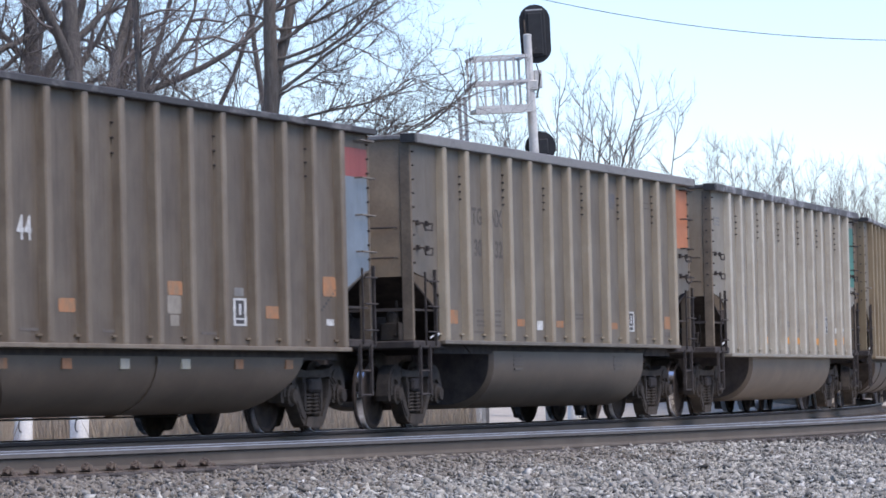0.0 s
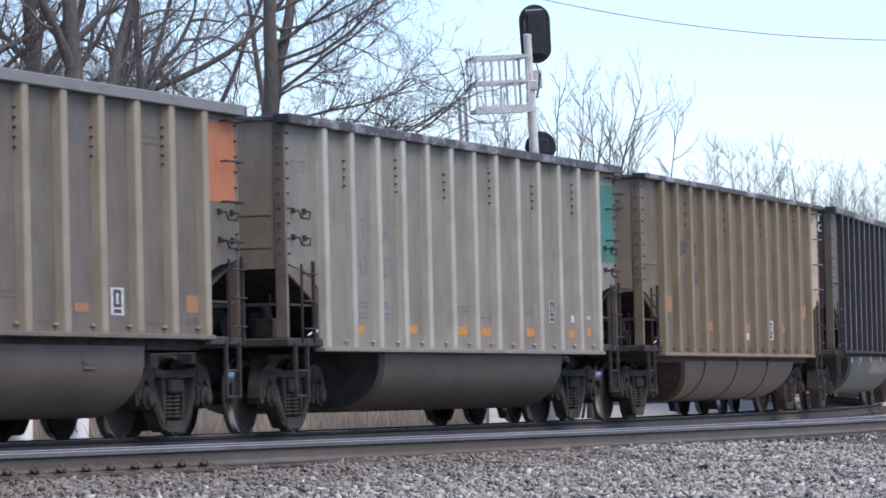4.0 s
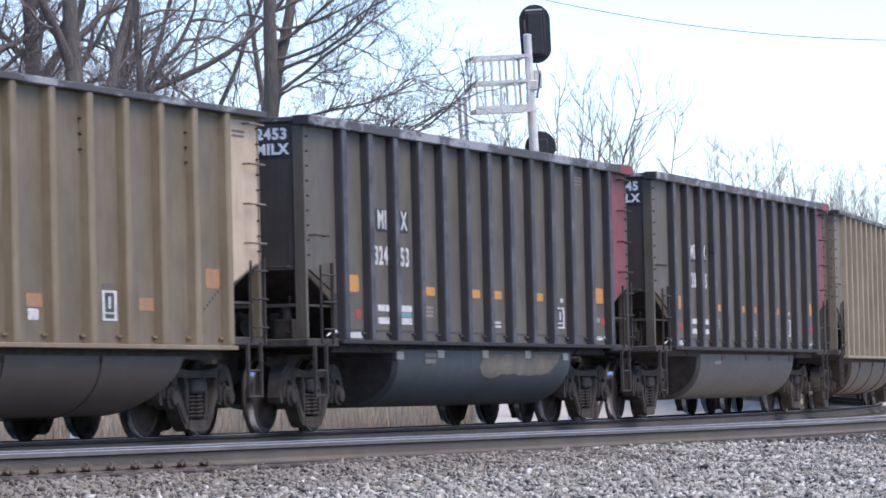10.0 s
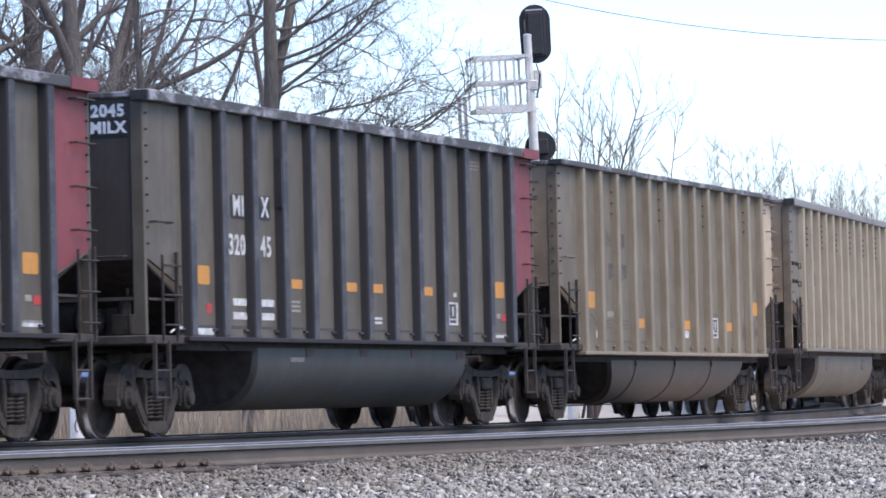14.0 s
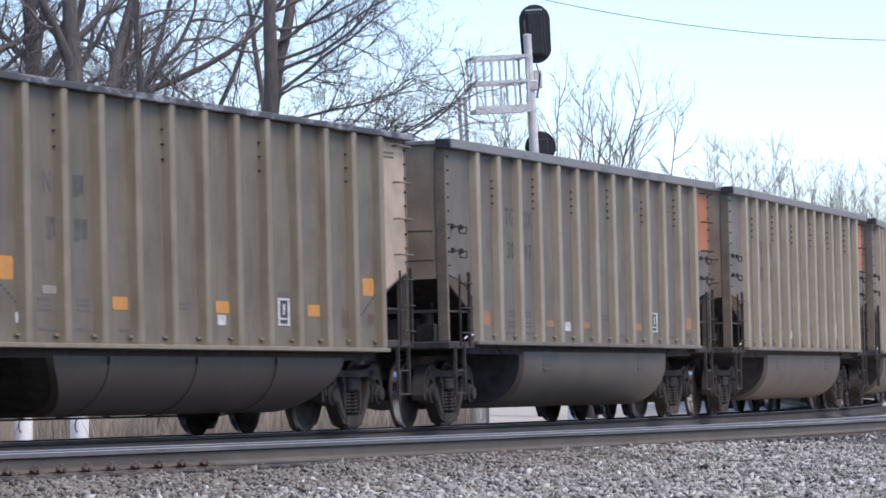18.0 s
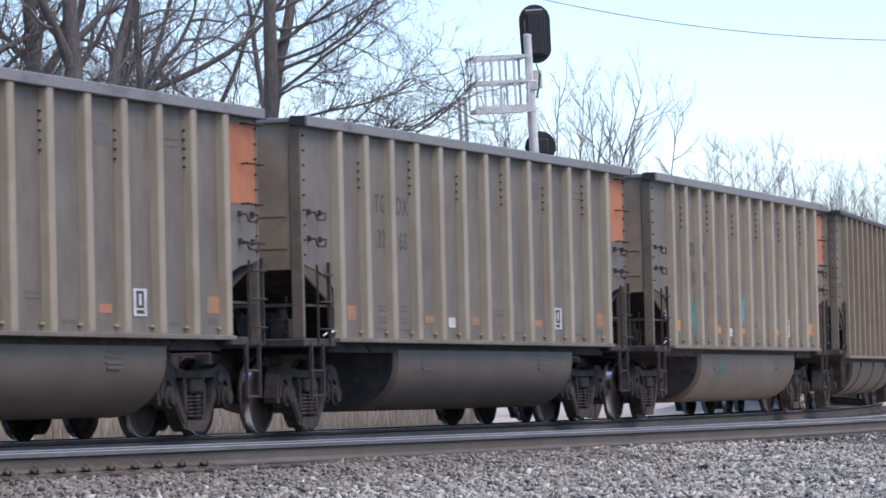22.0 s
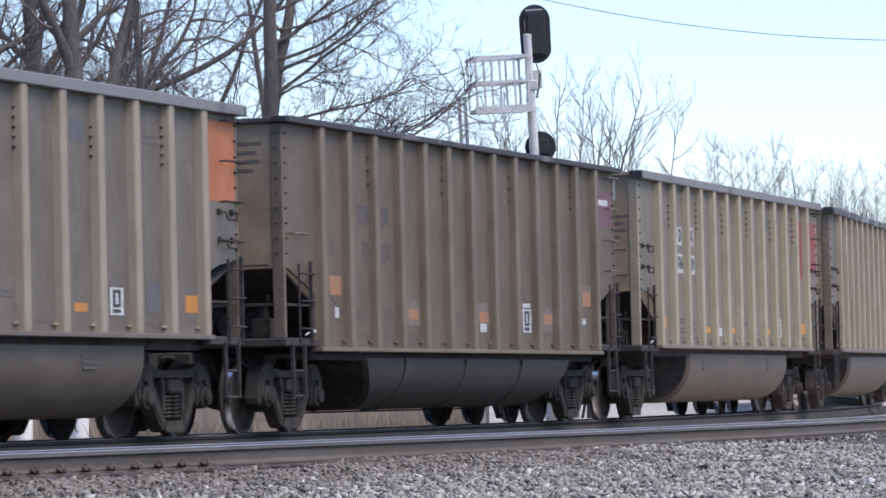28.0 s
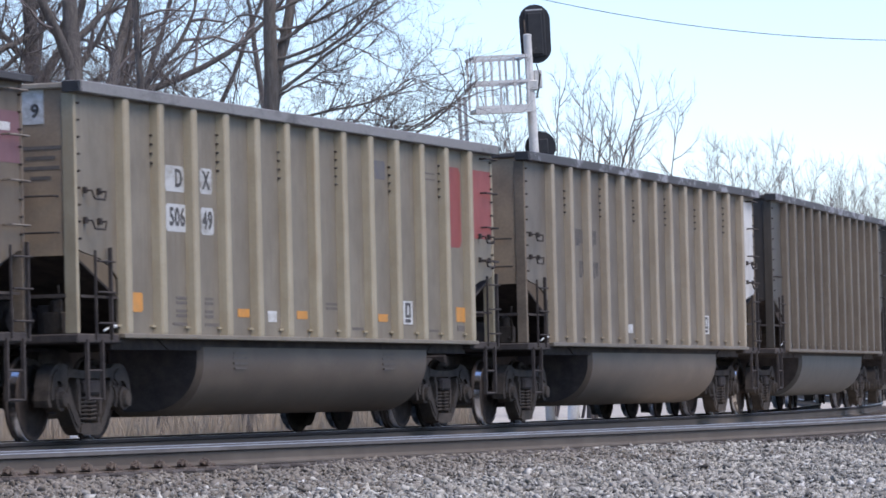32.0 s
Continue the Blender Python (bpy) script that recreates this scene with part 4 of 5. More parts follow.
def build_train():
    # Tan and grey sheet colours hold dirt and the shade between the lighter ribs.
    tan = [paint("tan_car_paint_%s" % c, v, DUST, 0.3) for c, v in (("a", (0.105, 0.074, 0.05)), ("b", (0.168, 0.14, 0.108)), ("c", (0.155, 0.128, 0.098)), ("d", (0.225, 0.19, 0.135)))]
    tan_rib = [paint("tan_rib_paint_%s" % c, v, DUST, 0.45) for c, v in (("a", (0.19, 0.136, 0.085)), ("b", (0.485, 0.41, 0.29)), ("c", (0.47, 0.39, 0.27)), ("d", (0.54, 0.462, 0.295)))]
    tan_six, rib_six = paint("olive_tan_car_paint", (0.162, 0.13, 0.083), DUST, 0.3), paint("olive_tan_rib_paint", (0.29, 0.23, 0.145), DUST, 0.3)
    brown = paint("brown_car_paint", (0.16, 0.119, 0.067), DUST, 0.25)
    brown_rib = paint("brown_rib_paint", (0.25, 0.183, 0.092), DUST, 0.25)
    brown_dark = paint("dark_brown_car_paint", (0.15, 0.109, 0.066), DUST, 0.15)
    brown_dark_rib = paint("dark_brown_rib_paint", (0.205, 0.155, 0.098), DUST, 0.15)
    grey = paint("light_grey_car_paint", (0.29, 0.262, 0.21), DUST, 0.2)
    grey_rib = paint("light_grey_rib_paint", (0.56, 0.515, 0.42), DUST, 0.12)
    dark = paint("dusty_black_car_paint", (0.092, 0.076, 0.055), DUST, 0.22)
    dark_rib = paint("black_rib_paint", (0.020, 0.019, 0.024), DUST, 0.03, 0.9)
    rib_wear = worn("scuffed_black_rib_face", (0.032, 0.031, 0.038), (0.15, 0.145, 0.15), 0.45, 0.75)
    black_side = paint("sooty_black_brown_car_paint", (0.048, 0.037, 0.026), DUST, 0.12)
    black_rib = paint("sooty_brown_rib_paint", (0.14, 0.108, 0.072), DUST, 0.1)
    end_pale = paint("pale_tan_end_chord", (0.36, 0.31, 0.24), DUST, 0.2)
    dark_end = paint("black_end_paint", (0.042, 0.035, 0.031), DUST, 0.06)
    chord_grey = worn("worn_grey_top_chord", (0.225, 0.21, 0.195), (0.11, 0.10, 0.092), 0.54, 0.70)
    chord_dark = worn("dark_top_chord", (0.065, 0.057, 0.054), (0.31, 0.30, 0.305), 0.49, 0.58)
    chord_brown = worn("sooty_brown_top_chord", (0.05, 0.042, 0.039), (0.19, 0.17, 0.16), 0.56, 0.68)
    tub_warm = worn("warm_brown_tub_paint", (0.105, 0.075, 0.05), (0.155, 0.113, 0.078), 0.45, 0.8, 0.5)
    tub_tan = worn("dusty_brown_tub_paint", (0.072, 0.051, 0.038), (0.108, 0.077, 0.056), 0.5, 0.8)
    end_cream = paint("cream_grey_end_paint", (0.40, 0.31, 0.205), DUST, 0.3)
    worn_square = worn("worn_white_square", (0.52, 0.51, 0.48), (0.25, 0.225, 0.18), 0.47, 0.62)
    tub_round = worn("dusty_tan_brown_tub_paint", (0.122, 0.09, 0.063), (0.175, 0.134, 0.094), 0.45, 0.8, 0.5)
    tub_dark = paint("black_tub_paint", (0.06, 0.06, 0.058), DUST, 0.1)
    tub_blue = paint("blue_black_tub_paint", (0.066, 0.080, 0.086), DUST, 0.08)
    tan_patch = plain("tan_patch_on_tub", (0.30, 0.235, 0.165), (0.19, 0.155, 0.115), 0.8, 0, 2.6, bump=0)
    end_tan = worn("sooty_tan_end_paint", (0.37, 0.27, 0.17), (0.235, 0.168, 0.108), 0.34, 0.7, 0.4)
    W, O, Y, FO, FD, D = DECAL_WHITE, DECAL_ORANGE, DECAL_YELLOW, FADED_ORANGE, FADED_DARK, DECAL_DARK

    def corner(*rows):
        return [("corner", 0.0, z0, z1, 0.0, CORNER[c]) for c, z0, z1 in rows]

    def boxes(z, w, h, mat, *xs):
        return [("box", x, z, w, h, mat) for x in xs]

    def rows_of(z, mat, *xs):
        """Small worn lines of stencil, one above the other."""
        return [("box", x, z - 0.055 * q, w, 0.032, mat) for x, w, n in xs for q in range(n)]

    def round_marks(mat, first=True):
        m = boxes(1.45, 0.37, 0.10, mat, -2.37, -0.37, 2.64) + [("box", 5.86, 1.53, 0.40, 0.2, mat), ("box", -1.41, 1.42, 0.30, 0.135, W), ("panel", 3.63, 1.53, 0.38, 0.31, W), ("box", 5.85, 1.345, 0.3, 0.075, FD)]
        m += rows_of(1.60, FD, (-4.3, 0.40, 2), (-3.48, 0.26, 2), (0.7, 0.4, 2)) + rows_of(1.45, FD, (-4.3, 0.40, 2), (-3.48, 0.26, 2))
        m += rows_of(1.30, FD, (-4.35, 0.5, 1), (-3.4, 0.42, 1), (1.66, 0.42, 1), (4.7, 0.4, 1))
        m += [("tub", x, z, w, 0.022, FD) for x in (-2.35, 3.0) for z, w in ((0.975, 0.42), (0.915, 0.5), (0.85, 0.46), (0.79, 0.38))]
        m += [("box", 4.67, 3.42 - 0.08 * q, 0.42, 0.02, FD) for q in range(2)] + [("patch", 2.63, 3.38, 0.42, 0.24, SMEAR)]
        return m + ([("box", -5.55, 1.50, 0.34, 0.19, mat)] if first else [])

    def flat_marks(mat, first, worn_rows=True):
        m = boxes(1.51, 0.42, 0.145, mat, -2.42, 0.67, 3.76) + [("box", 5.78, 1.84, 0.42, 0.23, mat), ("box", 0.64, 1.36, 0.27, 0.12, W), ("panel", 2.70, 1.48, 0.41, 0.335, W), ("box", 2.70, 1.70, 0.36, 0.06, W if first == "bright" else FD)]
        m += [("box", -5.50, 1.84, 0.44, 0.25, mat)]
        if worn_rows:
            m += rows_of(1.53, FD, (-4.5, 0.34, 3), (-3.42, 0.34, 3), (-0.5, 0.44, 2)) + rows_of(1.21, FD, (-4.3, 0.70, 1), (-3.35, 0.6, 1), (-2.17, 0.55, 1), (5.2, 0.6, 1))
        m += [("box", 5.35 + 0.085 * q, 1.40 + 0.042 * q, 0.05, 0.03, D) for q in range(9)] + [("box", -5.75 + 0.085 * q, 1.74 - 0.042 * q, 0.05, 0.03, D) for q in range(7)]
        return m

    def smudges(*rows):
        return [("smudge", x, z, w, h, GHOST) for x, z, w, h in rows]

    NAMES = ((-4.35, 2.77, 0.46, 0.25), (-3.52, 2.77, 0.30, 0.25), (-4.25, 2.29, 0.30, 0.25), (-3.47, 2.29, 0.36, 0.25))
    coal_car(0, "flat", "dusty tan coal car with red and grey-blue corner", tan[0], tan_rib[0], chord_brown, end_tan, tub_warm,
             boxes(1.47, 0.45, 0.15, FO, -2.41, 3.79) + [("box", 0.68, 1.71, 0.44, 0.16, FO), ("box", 0.65, 1.52, 0.41, 0.21, CLEAN), ("box", 0.65, 1.34, 0.26, 0.13, CLEAN), ("box", 2.68, 1.70, 0.31, 0.10, FADED_GREY), ("panel", 2.70, 1.46, 0.43, 0.33, W),
              ("box", 5.81, 1.82, 0.47, 0.25, FO), ("box", 5.81, 1.37, 0.27, 0.08, W), ("letters", -3.50, 2.26, "44", 0.36, W)]
             + [("box", 5.35 + 0.085 * q, 1.44 + 0.042 * q, 0.05, 0.03, D) for q in range(9)] + rows_of(1.20, FD, (-3.4, 0.5, 1), (-1.2, 0.5, 1), (1.7, 0.5, 1))
             + [("tub", x, 0.84, 0.26, 0.115, mat) for x, mat in ((-4.0, FO), (-2.31, FO), (-0.70, PALE_STRIP), (1.11, PALE_STRIP), (2.80, FO), (4.48, FO))] + corner(("red", 3.25, 3.62), ("blue", 2.22, 3.25)))
    orange = (("orange", 2.76, 3.72),)
    names = {1: ((-4.38, 2.9, "TG"), (-3.47, 2.9, "NX"), (-4.36, 2.46, "30"), (-3.38, 2.46, "32")), 7: ((-4.33, 2.95, "TG"), (-3.45, 2.93, "DX"), (-4.3, 2.47, "30"), (-3.42, 2.45, "97")), 8: ((-4.33, 2.93, "TG"), (-3.45, 2.92, "DX"), (-4.3, 2.47, "32"), (-3.42, 2.46, "68"))}
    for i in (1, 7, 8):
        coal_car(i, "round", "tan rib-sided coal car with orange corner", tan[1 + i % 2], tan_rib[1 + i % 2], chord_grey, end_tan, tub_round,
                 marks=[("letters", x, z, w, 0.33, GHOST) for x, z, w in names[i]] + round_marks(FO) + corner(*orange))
    coal_car(9, "round", "tan rib-sided coal car with orange corner and teal graffiti", tan[2], tan_rib[2], chord_grey, end_tan, tub_round,
             marks=smudges(*NAMES) + round_marks(O) + [("tag", -4.42, 1.66, 0.46, 0.74, DECAL_TEAL), ("tag", -0.38, 1.83, 0.44, 0.70, DECAL_BLUE),
                                                       ("patch", -2.4, 1.8, 0.4, 0.5, SMEAR), ("patch", 4.7, 1.6, 0.4, 0.35, SMEAR), ("tub_tag", -1.9, 0.80, 0.9, 0.32, TUB_TEAL)] + corner(*orange))
    coal_car(2, "pale", "light grey rib-sided coal car with green corner", grey, grey_rib, chord_dark, end_cream, tub_round,
             boxes(1.31, 0.44, 0.12, Y, -2.58, -0.41, 0.67, 2.82, 4.93) + [("box", -4.65, 1.29, 0.31, 0.10, Y), ("box", 5.79, 1.34, 0.22, 0.14, Y), ("panel", 3.88, 1.63, 0.34, 0.33, FADED_PANEL), ("box", 5.0, 1.53, 0.26, 0.11, W), ("box", 5.79, 1.56, 0.19, 0.05, W)]
             + rows_of(1.64, FADED_GREY, (-4.53, 0.43, 2), (-3.65, 0.27, 2), (-0.35, 0.56, 2), (2.72, 0.4, 2)) + rows_of(1.50, FADED_GREY, (-4.53, 0.43, 2), (-3.65, 0.27, 2), (0.70, 0.5, 1)) + rows_of(3.35, FADED_GREY, (-6.85, 0.5, 3))
             + [("letters", x, z, w, 0.36, FADED_GREY) for x, z, w in ((-4.45, 2.58, "T"), (-3.55, 2.58, "X"), (-4.5, 2.1, "43"), (-3.5, 2.1, "27"))] + corner(("teal", 2.42, 3.6)))
    coal_car(3, "flat", "brown dusty coal car with cream corner", brown, brown_rib, chord_dark, end_tan, tub_tan,
             smudges(*NAMES) + flat_marks(FO, "") + [("end_smudge", -1.02, 3.56, 0.44, 0.0, FD)] + rows_of(3.62, FD, (6.7, 0.4, 2)) + corner(("cream", 2.1, 3.76)))
    coal_car(6, "flat", "olive tan coal car with cream corner and pink graffiti", tan_six, rib_six, chord_dark, end_tan, tub_tan,
             smudges(*NAMES[1:]) + [("letters", -4.22, 2.78, "NC", 0.33, FD)] + flat_marks(Y, "") + [("box", -5.13, 1.32, 0.22, 0.11, W), ("box", -4.32, 1.63, 0.44, 0.09, CLEAN), ("tag", 4.95, 1.43, 0.36, 0.36, DECAL_PINK), ("tag", 5.87, 1.42, 0.22, 0.2, DECAL_PINK), ("end_smudge", -1.02, 3.56, 0.44, 0.0, FD)] + rows_of(3.62, FD, (6.7, 0.4, 2)) + corner(("cream", 2.1, 3.76)))
    coal_car(10, "flat", "brown dusty coal car with purple and white corner", brown_dark, brown_dark_rib, chord_brown, end_tan, tub_tan,
             smudges(*NAMES) + flat_marks(FO, "bright") + [("patch", x, z, w, h, CLEAN_BROWN) for x, z, w, h in ((-2.47, 1.53, 0.62, 0.34), (0.59, 1.56, 0.53, 0.3), (3.70, 1.50, 0.53, 0.36), (5.77, 1.98, 0.54, 0.12))]
             + [("box", -5.45, 1.5, 0.16, 0.14, W), ("box", 5.62, 1.5, 0.17, 0.1, W), ("end_smudge", -1.02, 3.56, 0.44, 0.0, FD), ("box", 6.78, 3.33, 0.55, 0.09, W)] + corner(("purple", 2.95, 3.5)))
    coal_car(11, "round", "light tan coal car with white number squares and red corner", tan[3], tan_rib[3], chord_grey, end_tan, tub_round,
             [("patch", -4.47, 2.97, 0.58, 0.30, worn_square), ("patch", -3.50, 2.98, 0.38, 0.30, worn_square), ("patch", -4.44, 2.52, 0.62, 0.32, worn_square), ("patch", -3.48, 2.51, 0.40, 0.32, worn_square)]
             + [("letters", x, z, w, 0.29, D) for x, z, w in ((-4.36, 2.97, "D"), (-3.5, 2.98, "X"), (-4.42, 2.52, "506"), (-3.48, 2.51, "49"))] + [("end_plate", -0.98, 3.66, 0.34, 0.4, W), ("end_letters", -1.05, 3.60, "9", 0.2, D), ("end_smudge", -1.1, 3.2, 0.5, 0.0, FD)]
             + round_marks(Y, False) + [("box", -5.65, 1.53, 0.30, 0.22, Y), ("patch", 5.64, 3.0, 0.62, 1.1, CORNER["red"])] + corner(("red", 2.6, 3.55)), end_bar=end_pale)
    coal_car(12, "round", "tan rib-sided coal car with white corner", tan[2], tan_rib[2], chord_dark, end_tan, tub_round,
             smudges(*NAMES) + [("box", -1.41, 1.42, 0.30, 0.135, W), ("panel", 3.63, 1.53, 0.38, 0.31, W)] + corner(("white", 2.2, 3.7)))
    for i, no in ((4, ("2453", "MI", "X", "324", "53")), (5, ("2045", "MI", "X", "320", "45"))):
        marks = boxes(1.83, 0.38, 0.115, Y, -2.45, -0.44, 0.57, 2.59) + [("box", -5.56, 1.88, 0.37, 0.22, Y), ("box", 5.74, 1.90, 0.40, 0.23, Y), ("panel", 3.62, 1.54, 0.44, 0.31, W), ("box", 3.74, 1.80, 0.13, 0.06, W)]
        marks += [("box", x, z, w, 0.085, W) for x, w in ((-4.40, 0.46), (-3.47, 0.42)) for z in (1.58, 1.415)] + [("box", -3.47, 1.50, 0.40, 0.06, DECAL_BLUE if i == 4 else D)]
        marks += rows_of(1.61, CLEAN, (-2.5, 0.30, 3)) + rows_of(1.44, W, (0.56, 0.28, 2)) + rows_of(1.28, D, *[(RIB0 + RIBD * (j + 0.62), 0.5, 1) for j in range(12)])
        marks += [("box", -5.41, 1.49, 0.17, 0.12, DECAL_RED), ("box", 5.90, 1.51, 0.20, 0.10, DECAL_RED), ("box", 5.67, 1.53, 0.17, 0.07, CLEAN), ("box", -5.59, 1.22, 0.66, 0.075, W), ("box", 5.78, 1.26, 0.56, 0.07, W)]
        marks += [("patch", -4.40, 2.72, 0.52, 0.30, BLACK), ("patch", -3.51, 2.73, 0.38, 0.30, BLACK)]
        marks += [("letters", x, z, w, 0.34, W) for x, z, w in ((-4.40, 2.72, no[1]), (-3.51, 2.73, no[2]), (-4.47, 2.25, no[3]), (-3.50, 2.25, no[4]))]
        marks += [("box", 4.68, 3.66 - 0.05 * q, 0.46 - 0.1 * (q == 2), 0.016, CLEAN) for q in range(3)]
        marks += [("tub", x, z, 0.27, 0.105, PALE_STRIP if i == 4 else DULL_RED) for x, z in ((-3.6, 0.965), (-1.88, 0.99), (0.12, 0.995), (2.15, 0.995), (4.05, 0.97))[0 if i == 4 else 1:]] + [("tub", -2.34, z, 0.48, 0.055, CLEAN) for z in ((0.975, 0.89) if i == 4 else (0.90,))]
        if i == 4:
            marks += [("tub_patch", 1.93, 1.0, 3.6, 0.36, tan_patch)]
        marks += [("end_plate", -1.09, 3.52, 0.48, 0.19, BLACK), ("end_letters", -1.09, 3.71, no[0], 0.19, WHITE), ("end_letters", -1.09, 3.52, "MILX", 0.18, WHITE)] + corner(("maroon", 2.08, 3.80))
        car = coal_car(i, "dark", "black coal car with dusty panels and maroon corner", dark, dark_rib, chord_dark, dark_end, tub_blue if i == 4 else tub_dark, marks, rib_wear)
        if i == 5:
            x = RIB0 + 3 * RIBD
            part("patch_plate", Shape().box(x - 0.13, x - 0.085, -1.60, -1.502, 2.75, 3.35), BLACK, car, "black plate welded beside a rib")
    for i in (13, 14):
        marks = [("panel", 3.62, 1.54, 0.44, 0.31, W), ("box", -5.59, 1.22, 0.5, 0.07, W)]
        if i == 13:
            marks += [("end_plate", -0.98, 3.6, 0.3, 0.2, W), ("end_letters", -0.98, 3.6, "3", 0.18, D)]
        coal_car(i, "dark", "sooty black-brown coal car with dull ribs", black_side, black_rib, chord_dark, dark_end, tub_dark, marks)


build_train()


# ---------------------------------------------------------------- trees
class Bundle:
    """Many thin tapered stems gathered into one mesh."""

    def __init__(self):
        self.v, self.f = [], []

    def stem(self, pts, radii, sides):
        base = len(self.v)
        n = len(pts)
        for i, p in enumerate(pts):
            a, b = pts[max(i - 1, 0)], pts[min(i + 1, n - 1)]
            d = (b - a).normalized()
            u = d.cross(Vector((0.31, 0.95, 0.1))).normalized()
            w = d.cross(u)
            r = radii[i]
            for k in range(sides):
                c = k * math.tau / sides
                self.v.append(tuple(p + (u * math.cos(c) + w * math.sin(c)) * r))
        for i in range(n - 1):
            for k in range(sides):
                q = base + i * sides
                self.f.append((q + k, q + (k + 1) % sides, q + sides + (k + 1) % sides, q + sides + k))
        self.f.append(tuple(base + (n - 1) * sides + k for k in range(sides)))

    def mesh(self, name, mat):
        me = bpy.data.meshes.new(name)
        me.from_pydata(self.v, [], self.f)
        me.materials.append(mat)
        me.polygons.foreach_set("use_smooth", [True] * len(me.polygons))
        return me


def wander(rng, p, d, length, segs, bend, up):
    pts = [p.copy()]
    d = d.normalized()
    for _ in range(segs):
        d = (d + Vector((rng.gauss(0, bend), rng.gauss(0, bend), rng.gauss(0, bend) + up))).normalized()
        p = p + d * (length / segs)
        pts.append(p.copy())
    return pts, d


def shoot(rng, axis, angle):
    """A direction at an angle from axis, round it at random."""
    u = axis.orthogonal().normalized()
    w = axis.cross(u)
    a = rng.random() * math.tau
    return (axis * math.cos(angle) + (u * math.cos(a) + w * math.sin(a)) * math.sin(angle)).normalized()


def along(pts, t):
    f = t * (len(pts) - 1)
    i = min(int(f), len(pts) - 2)
    u = f - i
    return pts[i].lerp(pts[i + 1], u), (pts[i + 1] - pts[i]).normalized()


def twigs(rng, crown, pts, r, count, length, level, droop, wide=65, kink=0.2):
    for _ in range(count):
        q, d = along(pts, 0.2 + 0.8 * rng.random())
        d2 = shoot(rng, d, radians(rng.uniform(22, wide)))
        ln = length * rng.uniform(0.4, 1.2)
        tp, _ = wander(rng, q, d2, ln, 5 if level else 4, kink, droop)
        n = len(tp) - 1
        crown.stem(tp, [r * (1 - 0.6 * i / n) for i in range(n + 1)], 4 if level > 1 else 3)
        if level > 0:
            twigs(rng, crown, tp, r * 0.6, 5 if level > 1 else 4, ln * 0.5, level - 1, droop * 0.5, wide, kink)


def big_tree(seed, height, r, lean, limbs, first, label, group, extra=(), spread=1.0, thick=1.0, bark=None):
    """An old bare tree: trunk and limbs in one part, branches and twigs in another. Stands at its own origin."""
    rng = random.Random(seed)
    tree = tagged(new("bare_tree"), label, "tree", group)
    wood, crown = Bundle(), Bundle()
    tp, _ = wander(rng, Vector((0, 0, 0)), Vector((lean[0], lean[1], 1)), height, 14, 0.05, 0.05)
    wood.stem(tp, [r * (1.25 if i == 0 else 1.0) * (1 - 0.055 * i) * (1 + 0.04 * math.sin(i * 2.3 + seed)) for i in range(15)], 10)
    starts = [(first + (0.96 - first) * (i / limbs) ** 1.1, None, None, 0.0) for i in range(limbs)] + list(extra)
    for t, want, wl, wr in starts:
        q, d = along(tp, t)
        d2 = Vector(want).normalized() if want else shoot(rng, d, radians(rng.uniform(35, 75)))
        lr = wr or r * (1 - 0.85 * t) * rng.uniform(0.38, 0.62) * thick
        ln = wl or height * (0.42 - 0.25 * t) * rng.uniform(0.7, 1.2) * spread
        lp, _ = wander(rng, q, d2, ln, 11, 0.10 if wr else 0.17, 0.035 if wr else 0.05)
        wood.stem(lp, [lr * (1 - 0.07 * i) * (1 + 0.05 * math.sin(i * 3.1 + t * 50)) for i in range(12)], 7)
        thin = 0 < wr < 0.06
        kids = 9 if thin else 6 if q.z < 12 else 3
        for _ in range(kids):
            b, bd = along(lp, 0.15 + 0.83 * rng.random())
            bl = ln * (rng.uniform(0.2, 0.4) if thin else rng.uniform(0.25, 0.5))
            bp, _ = wander(rng, b, shoot(rng, bd, radians(rng.uniform(25, 65))), bl, 7, 0.17, 0.03)
            crown.stem(bp, [(0.016 if thin else min(lr * 0.36, 0.04)) * (1 - 0.1 * i) for i in range(8)], 4)
            twigs(rng, crown, bp, 0.0075, 6 if q.z < 12 else 4, 1.0, 1 if q.z < 12 else 0, 0.01)
        twigs(rng, crown, lp, 0.008, 8, 1.4, 1, -0.02)
    part("trunk", wood.mesh("trunk", bark or BARK), None, tree)
    part("crown", crown.mesh("crown", TWIG), None, tree, "fine bare twigs without leaves")
    return tree


